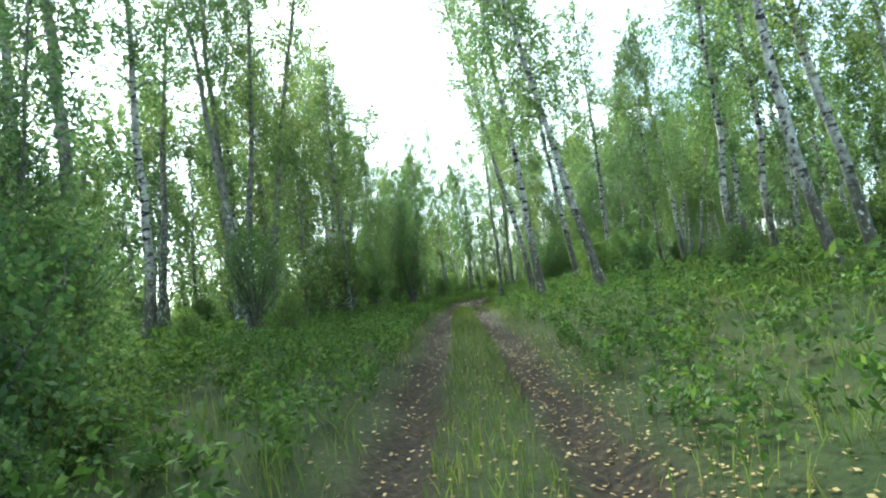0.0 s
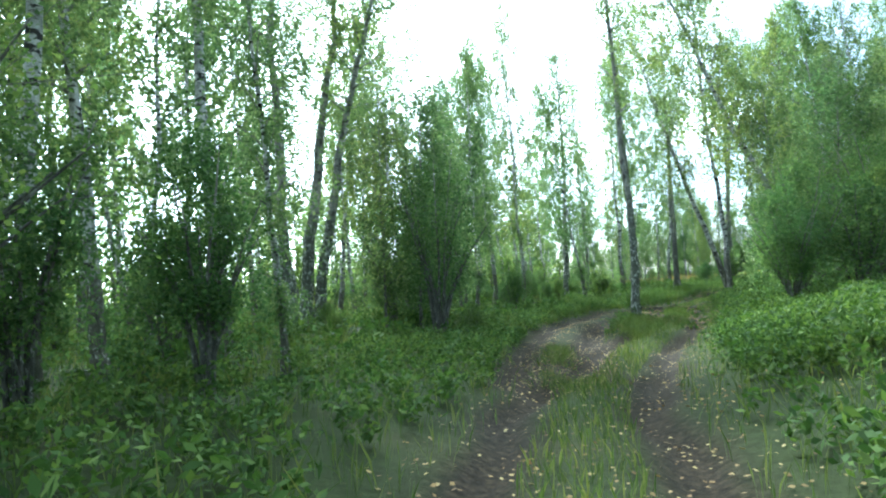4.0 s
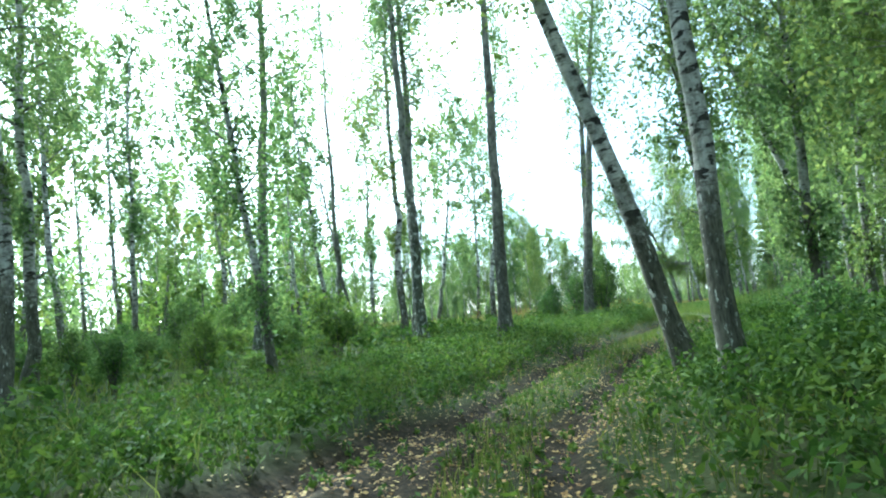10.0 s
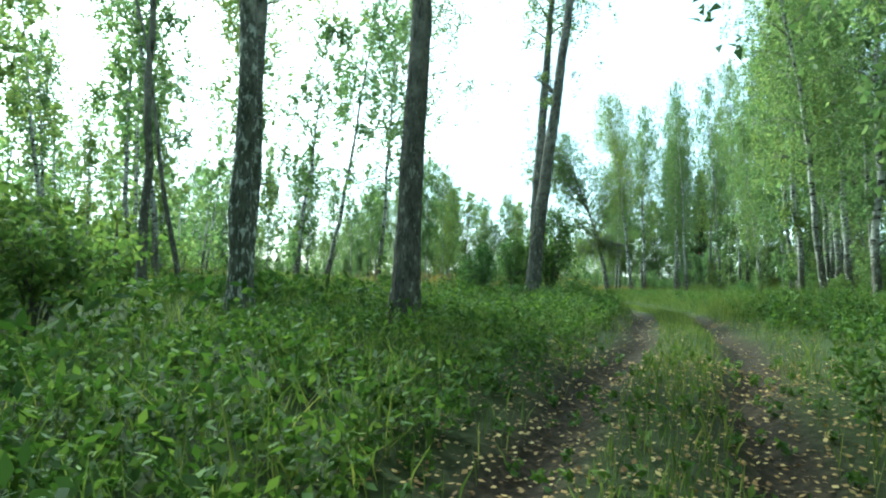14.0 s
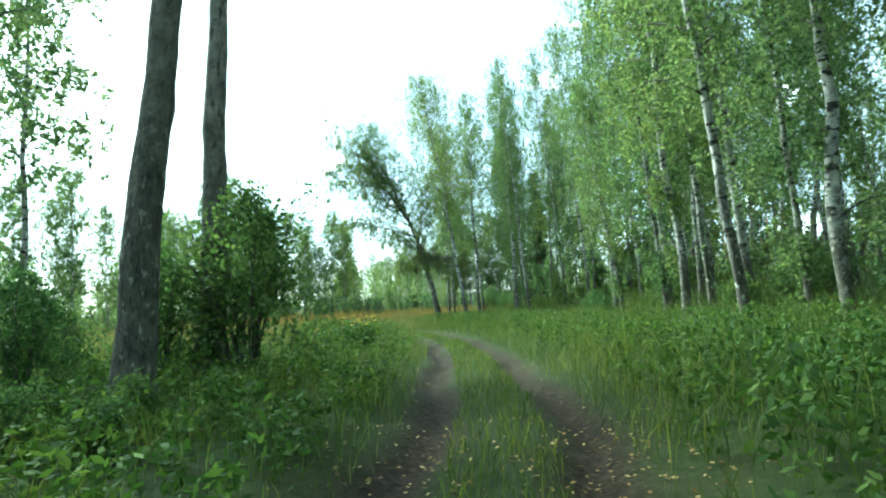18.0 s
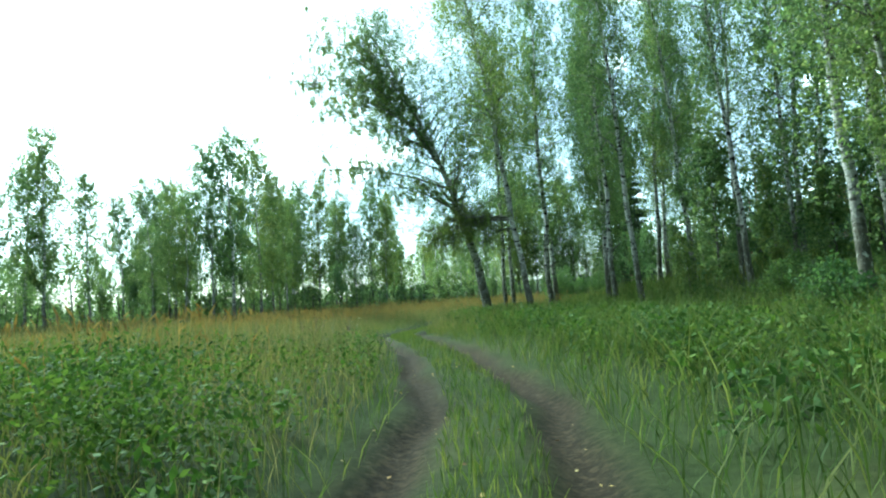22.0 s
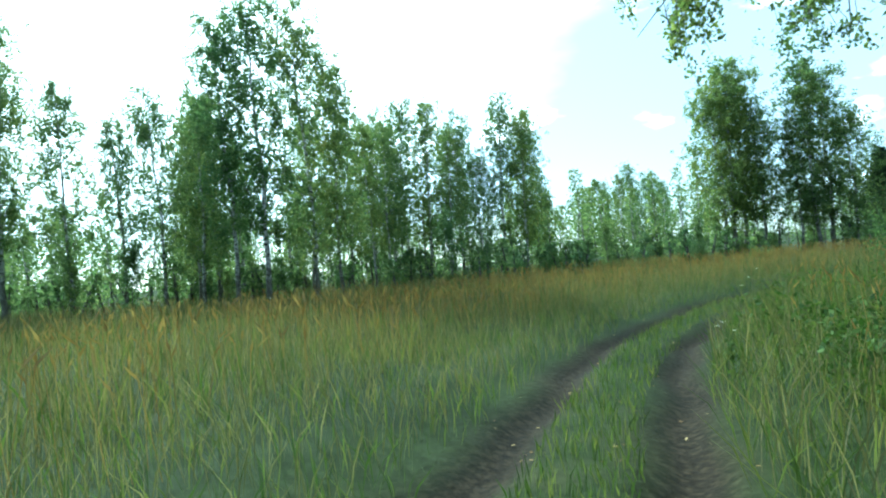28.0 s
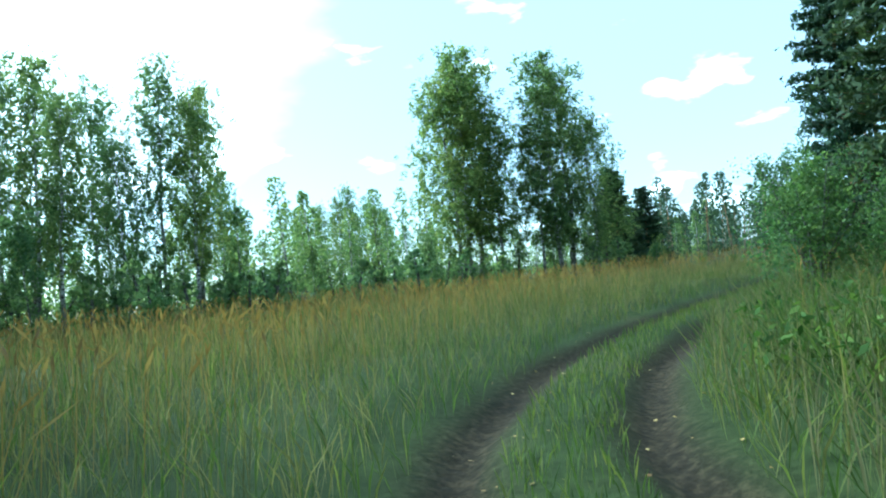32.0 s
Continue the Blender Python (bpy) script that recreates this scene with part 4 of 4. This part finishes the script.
# ---- shrubs and young growth ----
for k, x, y, s, t in [(THICKET[0], -5.0, 49.4, 0.7, 90),  (BUSHES[1], 16.9, 80.4, 0.95, 0), (BUSHES[1], 14.0, 79.2, 0.6, 50),
                      (BUSHES[1], 15.7, 80.7, 0.7, 200), (THICKET[0], 11.9, 53.4, 0.95, 30), (THICKET[1], 12.2, 49.0, 1.0, 70),
                      (THICKET[0], 12.8, 55.5, 0.9, 120), (BUSHES[1], 9.4, 44.6, 1.1, 20), (THICKET[0], 13.4, 45.5, 1.0, 200),
                      (BUSHES[0], -3.5, 4.6, 0.9, 0), (BUSHES[1], -4.6, 7.2, 0.8, 40), (THICKET[0], -5.5, 28.6, 0.8, 210), (THICKET[0], -4.9, 31.6, 0.75, 310), (THICKET[0], 6.9, 42.8, 0.75, 40), (THICKET[0], 7.9, 44.6, 0.9, 160),
                      (THICKET[1], -6.6, 22.0, 0.75, 60), (BUSHES[0], -3.9, 6.0, 0.7, 10),
                      (THICKET[1], -4.6, 29.5, 0.8, 20), (THICKET[0], 52.6, 129.6, 0.75, 30), (BUSHES[1], 50.6, 128.4, 0.9, 10), (BUSHES[1], 52.0, 127.0, 0.8, 60), (BUSHES[1], 54.6, 128.2, 0.9, 90),
                      (BUSHES[2], 10.9, 57.4, 0.6, 230), (BUSHES[2], 11.9, 60.4, 0.6, 30),
                      (THICKET[0], -5.4, 6.4, 0.75, 15), (THICKET[0], -6.2, 9.4, 0.9, 75), (THICKET[1], -4.9, 3.4, 0.6, 140), (THICKET[0], -7.6, 12.6, 0.95, 190), (THICKET[0], -7.2, 4.4, 1.0, 260),
                      (BUSHES[2], -2.9, 3.9, 0.8, 60), (BUSHES[2], -3.0, 5.4, 0.7, 160), (BUSHES[0], 14.3, 81.4, 0.7, 140), (BUSHES[2], 15.2, 77.0, 0.7, 30),
                      (BUSHES[2], 14.9, 75.8, 0.6, 80), (BUSHES[2], 14.2, 76.6, 0.7, 110), (THICKET[0], 11.6, 47.4, 0.9, 10), (THICKET[0], -3.9, 33.5, 0.8, 20), (BUSHES[1], -6.5, 37.0, 1.0, 300)]:
    stand(k, x, y, s, (0, 0), t)
stand(THICKET[1], -2.5, 45.2, 1.15, (0, 0), 0, "young tree of many thin dark stems beside the old ruts", 0.72)


def scrub(kinds, n, xs, ys, lo, hi, gap, sizes):
    made = tries = 0
    while made < n and tries < 60 * n:
        tries += 1
        x, y = rng.uniform(*xs), rng.uniform(*ys)
        l = float(beside([(x, y)])[1][0])
        if not lo < l < hi or in_meadow(x, y) and l < 9 or not clear_of(x, y, gap) or old_distance(np.array([x]), np.array([y]))[0] < 2.4:
            continue
        stand(kinds[int(rng.integers(0, len(kinds)))], x, y, rng.uniform(*sizes), (0, 0), rng.uniform(0, 360))
        made += 1


scrub(BUSHES, 15, (-14, 6), (2, 62), -11, -4.6, 1.3, (0.4, 0.8))
scrub(BUSHES, 14, (2, 16), (6, 60), 4.2, 11, 1.3, (0.5, 0.9))
scrub(BUSHES[2:], 9, (-4, 8), (40, 74), -4.6, -2.8, 1.0, (0.32, 0.5))
scrub(BUSHES[2:], 10, (18, 40), (72, 112), 2.6, 5.0, 1.2, (0.40, 0.6))
scrub(BUSHES[:2] + SCRUB[:1], 16, (-9, 5.5), (66, 80), -30, -5, 1.3, (0.45, 0.7))
scrub(SCRUB, 12, (-9, 3), (62, 75), -16, -7, 1.1, (0.4, 0.62))
scrub(SCRUB, 16, (-22, -8), (38, 58), -30, -9, 1.3, (0.5, 0.75))
scrub(SCRUB, 40, (-30, 8), (2, 96), -34, -10, 1.8, (0.6, 1.0))
scrub(SCRUB, 30, (6, 46), (8, 66), 11, 32, 1.8, (0.6, 1.0))
scrub(SCRUB, 26, (24, 80), (66, 128), 12, 36, 1.8, (0.4, 0.8))
scrub(SCRUB[:2], 28, (20, 48), (64, 98), 7.5, 14, 1.3, (0.5, 0.85))
scrub(SCRUB, 30, (-14, 70), (146, 162), -99, 99, 1.4, (0.35, 0.65))
scrub(SCRUB, 12, (60, 110), (150, 200), -99, 99, 1.8, (0.6, 1.0))

# ---- grass, herbs and fallen leaves ----
rng = np.random.default_rng(19)


def scatter(n, ylo, yhi, llo, lhi):
    """n points beside the track between two heights of the plan, at llo to lhi metres to its right."""
    i0, i1 = np.searchsorted(LINE[:, 1], (ylo, yhi))
    k = rng.integers(i0, min(i1, len(LINE) - 1), n)
    l = rng.uniform(llo, lhi, n)
    return LINE[k, :2] + NOR[k] * l[:, None] + TAN[k] * rng.uniform(0, 0.4, n)[:, None]


def blades(xy, height, width, bow=0.35):
    n = len(xy)
    z = ground_z(xy[:, 0], xy[:, 1])
    h = height * rng.uniform(0.5, 1.25, n)
    az = rng.uniform(0, 2 * math.pi, n)
    turn = rng.uniform(0, 2 * math.pi, n)
    b = h * bow * rng.uniform(0.1, 1.6, n)
    w = width * rng.uniform(0.6, 1.4, n)
    base = np.c_[xy, z - 0.03]
    side = np.c_[np.cos(turn), np.sin(turn), np.zeros(n)] * w[:, None] * 0.5
    mid = base + np.c_[np.cos(az) * b * 0.3, np.sin(az) * b * 0.3, h * 0.5]
    tip = base + np.c_[np.cos(az) * b, np.sin(az) * b, h]
    return np.stack([base, mid + side, tip, mid - side], 1)


def clumped(xy, size, n):
    """Sets points of a scatter together in tufts."""
    c = xy[rng.integers(0, max(1, len(xy) // n), len(xy))]
    return c + rng.normal(0, size, xy.shape)


def not_on_track(xy, half=1.15):
    i, l, _ = beside(xy)
    return xy[(np.abs(l) > half) & (old_distance(xy[:, 0], xy[:, 1]) > 1.05)]


def away(xy, least):
    return xy[np.abs(beside(xy)[1]) > least]


green_parts, meadow_parts = [], []
green_parts.append(blades(scatter(26000, -6, 140, -0.46, 0.46), 0.22, 0.013))
green_parts.append(blades(not_on_track(scatter(32000, -4, 80, -5.5, 5.5), 1.05), 0.30, 0.012))
green_parts.append(blades(clumped(not_on_track(scatter(14000, -4, 80, -6, 6), 1.3), 0.10, 14), 0.44, 0.013, 0.6))
green_parts.append(blades(clumped(not_on_track(scatter(9000, 36, 76, -7, -1.5), 1.5), 0.14, 16), 0.5, 0.011, 0.7))
green_parts.append(blades(not_on_track(scatter(22000, 0, 84, -14, -5)), 0.42, 0.022))
green_parts.append(blades(not_on_track(scatter(26000, 0, 84, 5, 14)), 0.5, 0.025))
green_parts.append(blades(away(scatter(24000, 0, 84, -34, -13), 12), 0.6, 0.06))
green_parts.append(blades(away(scatter(20000, 0, 84, 13, 36), 12), 0.6, 0.06))
green_parts.append(blades(not_on_track(scatter(32000, 74, 136, 1.1, 6.5)), 0.55, 0.014, 0.6))
green_parts.append(blades(clumped(not_on_track(scatter(26000, 72, 136, 2.0, 12)), 0.16, 16), 0.9, 0.016, 0.7))
green_parts.append(blades(not_on_track(scatter(16000, 72, 136, 6, 26)), 0.8, 0.04))
green_parts.append(blades(not_on_track(scatter(17000, 74, 136, -5.5, -1.0)), 0.45, 0.013, 0.5))
green_parts.append(blades(not_on_track(scatter(22000, 80, 136, -26, -4)), 0.66, 0.025))
green_parts.append(blades(away(scatter(12000, 80, 136, -50, -14), 14), 0.66, 0.05))
meadow_parts.append(blades(not_on_track(scatter(26000, 84, 136, -8, -1.4)), 0.55, 0.010, 0.5))
meadow_parts.append(blades(not_on_track(scatter(15000, 112, 136, -11, -3.2)), 0.75, 0.008, 0.4))
meadow_parts.append(blades(away(scatter(30000, 82, 136, -26, -6), 6), 0.80, 0.018))
meadow_parts.append(blades(away(scatter(26000, 82, 136, -70, -20), 18), 0.85, 0.045))
meadow_parts.append(blades(not_on_track(scatter(7000, 95, 109, -6.5, -2.0), 1.9), 0.8, 0.009, 0.5))
meadow_parts.append(blades(not_on_track(scatter(11000, 104, 136, 1.2, 7)), 0.8, 0.012, 0.4))
xs = np.c_[rng.uniform(0, 75, 16000), rng.uniform(112, 150, 16000)]
meadow_parts.append(blades(away(xs, 15), 0.85, 0.045))
green_parts.append(blades(clumped(not_on_track(scatter(5000, 80, 118, 2.4, 7)), 0.10, 20), 0.95, 0.011, 1.0))
strip = np.array([(3.35, 45.4), (3.7, 47.0), (4.1, 48.6), (4.4, 50.0)])
tuft = strip[rng.integers(0, 4, 4200)] + rng.normal(0, (0.25, 0.6), (4200, 2))
green_parts.append(blades(tuft[:2600], 0.34, 0.011, 0.9))
verge = OLD[rng.integers(0, len(OLD), 5200)] + rng.normal(0, 0.20, (5200, 2))
verge = verge[np.sin(verge[:, 1] * 1.3) + 0.6 * np.sin(verge[:, 1] * 3.1 + 1) > -0.5]
verge = verge[verge[:, 1] < 41.5]
green_parts.append(blades(verge, 0.20, 0.012, 0.9))
grass = new("grass", quads("grass", np.concatenate(green_parts), grass_blade))
tagged(grass, "green grass and tufts along the wheel track", "grass", kind="stuff")
meadow = new("meadow_grass", quads("meadow_grass", np.concatenate(meadow_parts), meadow_blade))
tagged(meadow, "tall yellowing meadow grass with pale stalks", "grass", kind="stuff")

# tall stalks with seed heads
st = np.concatenate([away(scatter(1500, 82, 136, -14, -3.0), 2.9), away(scatter(2200, 110, 136, -16, -3.0), 2.9), away(scatter(1800, 120, 137, -12, -2.4), 2.3), away(scatter(700, 112, 136, 2.2, 8), 2.1)])
sz = ground_z(st[:, 0], st[:, 1])
sh = rng.uniform(0.7, 1.2, len(st))
dx = rng.normal(0, 0.10, (len(st), 2))
top = np.c_[st + dx, sz + sh]
foot = np.c_[st, sz]
across = np.c_[np.tile((0.0028, 0.0), (len(st), 1)), np.zeros(len(st))]
stalk = np.stack([foot - across, foot + across, top + across, top - across], 1)
head_c = top + np.c_[dx * 0.2, np.zeros(len(st))]
hs = np.c_[np.full(len(st), 0.014), np.zeros(len(st)), np.zeros(len(st))]
hv = np.c_[dx * 0.5, np.full(len(st), 0.09)]
heads = np.stack([head_c - hv, head_c + hs, head_c + hv, head_c - hs], 1)
tagged(new("seed_stalks", quads("seed_stalks", np.concatenate([stalk, heads]), seed_straw)),
       "brownish grass stalks with seed heads in the meadow", "grass", kind="stuff")


def herb_leaves(xy, height, per, size):
    """Leafy herbs: leaves set along a few leaning stems."""
    n = len(xy)
    z = ground_z(xy[:, 0], xy[:, 1])
    h = height * rng.uniform(0.5, 1.3, n)
    f = rng.uniform(0.03, 1.0, (n, per)) ** 0.6
    az = rng.uniform(0, 2 * math.pi, (n, per))
    r = (0.06 + 0.16 * rng.uniform(0, 1, (n, per))) * (h[:, None] / 0.5)
    c = np.stack([xy[:, :1] + np.cos(az) * r, xy[:, 1:] + np.sin(az) * r, z[:, None] + f * h[:, None]], -1).reshape(-1, 3)
    return leaf_faces(c, size * 0.86, rng, 0.28, 2.3)


herb = [herb_leaves(scatter(700, 46, 68, -1.7, 1.7), 0.13, 12, 0.040),
        herb_leaves(not_on_track(scatter(800, 48, 66, 2.1, 4.6), 1.9), 0.50, 56, 0.042),
        herb_leaves(not_on_track(scatter(750, 33, 50, 1.8, 5.0), 1.7), 0.46, 48, 0.044),
        herb_leaves(not_on_track(scatter(900, 74, 118, 2.4, 5.5), 2.0), 0.70, 56, 0.048),
        herb_leaves(not_on_track(scatter(2600, -2, 78, -6, -1.5), 1.5), 0.42, 36, 0.048),
        herb_leaves(not_on_track(scatter(1800, -2, 78, 1.5, 6), 1.5), 0.44, 36, 0.048),
        herb_leaves(not_on_track(scatter(1000, 36, 72, -5, -1.4), 1.35), 0.36, 46, 0.038),
        herb_leaves(not_on_track(scatter(1300, 0, 80, -18, -5)), 0.6, 26, 0.10),
        herb_leaves(not_on_track(scatter(1100, 0, 80, 5, 18)), 0.6, 26, 0.10),
        herb_leaves(not_on_track(scatter(1300, 70, 130, 1.8, 12), 1.6), 0.65, 30, 0.055),
        herb_leaves(not_on_track(scatter(600, 74, 100, -7, -1.5), 1.5), 0.55, 34, 0.040),
        herb_leaves(not_on_track(clumped(scatter(300, 85.5, 92, -6.0, -2.4), 0.40, 22), 1.9), 0.80, 64, 0.032)]
tagged(new("herbs", quads("herbs", np.concatenate(herb), herb_leaf)), "leafy nettles and raspberry shoots beside the track", "herbs", kind="stuff")

# fallen leaves
k1 = scatter(9000, -4, 76, -1.7, 1.7)
k2 = OLD[rng.integers(0, len(OLD), 3500)] + rng.normal(0, 0.75, (3500, 2))
k3 = scatter(2500, 70, 132, -1.3, 1.3)
k4 = np.concatenate([scatter(2500, -4, 76, 0.4, 3.2), scatter(11000, 47, 68, -1.9, 2.1), scatter(1800, -4, 14, 0.6, 2.4)])
lf = np.concatenate([k1, k2, k3[:500], k4])
lz = ground_z(lf[:, 0], lf[:, 1])
tagged(new("fallen_leaves", quads("fallen_leaves", leaf_faces(np.c_[lf, lz + 0.02], 0.035, rng, 1.6, 1.3), litter_leaf)),
       "yellow and brown fallen birch leaves on the track", "fallen leaves", kind="stuff")


# yellow-flowered tansy at the edge of the track
def tansy(x, y, seed):
    r = np.random.default_rng(seed)
    root = new("tansy", None)
    tagged(root, "tansy plant with flat yellow flower heads", "flower", "yellow flowers by the track")
    g = float(ground_z(x, y)[0])
    for k in range(5):
        a, out, h = k * 1.26, r.uniform(0.10, 0.28), r.uniform(0.85, 1.1)
        tip = np.array([math.cos(a) * out, math.sin(a) * out, h])
        pts = [np.array([0, 0, -0.03]), tip * np.array([0.4, 0.4, 0.5]), tip]
        st_ob = new("stem", part_mesh("stem", [tube(pts, [0.006, 0.005, 0.004], 5)], herb_leaf))
        st_ob.parent = root
        ctr = tip + np.c_[r.normal(0, 0.035, (22, 2)), r.uniform(0, 0.02, 22)]
        fl = new("flower_head", quads("flower_head", leaf_faces(ctr, 0.022, r, 1.5, 1.0), flower_yellow))
        fl.parent = root
        lv = tip * r.uniform(0.1, 0.9, (70, 1)) + r.normal(0, 1, (70, 3)) * np.array([0.12, 0.12, 0.05])
        lo = new("leaf", quads("leaf", leaf_faces(lv, 0.05, r, 0.5, 2.2), herb_leaf))
        lo.parent = root
        tagged(lo, kind="stuff")
    root.location = (x, y, g)
    return root


tansy(20.8, 85.5, 5)
tansy(21.0, 85.8, 6)
tansy(20.5, 85.9, 8)


# white-flowered umbels on the bank
def umbel(x, y, height, seed):
    r = np.random.default_rng(seed)
    root = new("white_umbel", None)
    tagged(root, "tall herb with small white flower heads on thin stalks", "flower", "white flowers by the track")
    g = float(ground_z(x, y)[0])
    tip = np.array([r.uniform(-0.12, 0.12), r.uniform(-0.12, 0.12), height])
    main = new("stem", part_mesh("stem", [tube([np.array([0, 0, -0.03]), tip * np.array([0.3, 0.3, 0.5]), tip], [0.007, 0.006, 0.004], 5)], herb_leaf))
    main.parent = root
    for k in range(3):
        f = r.uniform(0.6, 0.95)
        q = tip * np.array([f * 0.8, f * 0.8, f])
        a = k * 1.3 + r.uniform(-0.3, 0.3)
        e = q + np.array([math.cos(a) * 0.13, math.sin(a) * 0.13, r.uniform(0.08, 0.2)])
        side = new("stalk", part_mesh("stalk", [tube([q, e], [0.004, 0.003], 4)], herb_leaf))
        side.parent = root
        ctr = e + np.c_[r.normal(0, 0.020, (22, 2)), r.uniform(0, 0.014, 22)]
        head = new("flower_head", quads("flower_head", leaf_faces(ctr, 0.013, r, 1.4, 1.0), flower_white))
        head.parent = root
    lv = tip * r.uniform(0.05, 0.7, (60, 1)) + r.normal(0, 1, (60, 3)) * np.array([0.10, 0.10, 0.04])
    lo = new("leaf", quads("leaf", leaf_faces(lv, 0.05, r, 0.5, 2.2), herb_leaf))
    lo.parent = root
    tagged(lo, kind="stuff")
    root.location = (x, y, g)


for k, (x, y, h) in enumerate([(38.0, 118.9, 1.15), (35.95, 116.5, 0.6), (27.3, 86.2, 0.8), (31.8, 95.4, 0.8), (19.6, 84.9, 0.7), (28.2, 104.4, 0.75)]):
    umbel(x, y, h, 40 + k)


# thin dead stem that leans over the undergrowth
def dead_stem(pts, radius, seed):
    r = np.random.default_rng(seed)
    root = new("dead_stem", None)
    tagged(root, "thin bare dead birch stem, bent and leaning", "dead tree")
    p = np.array(pts, float)
    k = np.linspace(0, 1, 12)
    q = np.c_[[np.interp(k, np.linspace(0, 1, len(p)), p[:, c]) for c in range(3)]].T + r.normal(0, 0.03, (12, 3))
    o = np.array([p[0, 0], p[0, 1], float(ground_z(p[0, 0], p[0, 1])[0])])
    q[0] = o - np.array([0, 0, 0.3])
    trunk = new("trunk", part_mesh("trunk", [tube(q - o, radius * (1 - 0.8 * k), 7)], grey_bark))
    trunk.parent = root
    for b in range(5):
        i = int(r.integers(3, 10))
        e = q[i] + r.normal(0, 0.25, 3) + np.array([0, 0, 0.15])
        stub = new("broken_branch", part_mesh("broken_branch", [tube([q[i] - o, e - o], [0.016, 0.005], 4)], grey_bark))
        stub.parent = root
    root.location = tuple(o)


dead_stem([(5.2, 79.6, 0), (4.5, 79.55, 3.0), (3.8, 79.5, 7.4), (2.7, 79.4, 10.5)], 0.09, 91)


# dry herbs with dark seed heads among the grass
def dry_herb(x, y, height, seed):
    r = np.random.default_rng(seed)
    root = new("dry_herb", None)
    tagged(root, "dry branched herb stalk with small dark brown seed heads", "herb", "dry herbs in the meadow")
    g = float(ground_z(x, y)[0])
    tip = np.array([r.uniform(-0.1, 0.1), r.uniform(-0.1, 0.1), height])
    main = new("stem", part_mesh("stem", [tube([np.array([0, 0, -0.03]), tip * np.array([0.4, 0.4, 0.5]), tip], [0.006, 0.005, 0.003], 5)], pine_bark))
    main.parent = root
    for k in range(9):
        f = r.uniform(0.55, 1.0)
        q = tip * np.array([f, f, f])
        e = q + np.array([*r.normal(0, 0.07, 2), r.uniform(0.02, 0.12)])
        side = new("stalk", part_mesh("stalk", [tube([q, e], [0.003, 0.002], 3)], pine_bark))
        side.parent = root
        ball = [e + 0.011 * np.array([0, 0, -1.0]), e + np.array([0, 0, 0.0]), e + 0.011 * np.array([0, 0, 1.0])]
        head = new("seed_head", part_mesh("seed_head", [tube(ball, [0.004, 0.012, 0.004], 6)], seed_brown))
        head.parent = root
    root.location = (x, y, g)


for k, (x, y, h) in enumerate([(31.9, 121.0, 1.0), (32.5, 121.6, 0.9), (31.2, 122.0, 1.05), (26.4, 101.4, 0.95), (25.7, 101.7, 0.9), (34.6, 124.6, 1.0), (34.0, 125.6, 0.95),
                               (26.6, 98.6, 0.95), (26.0, 99.3, 1.0), (25.5, 98.3, 0.9), (26.9, 99.6, 0.85), (25.0, 99.9, 1.0), (26.3, 100.4, 0.9), (24.6, 98.9, 0.95)]):
    dry_herb(x, y, h, 60 + k)
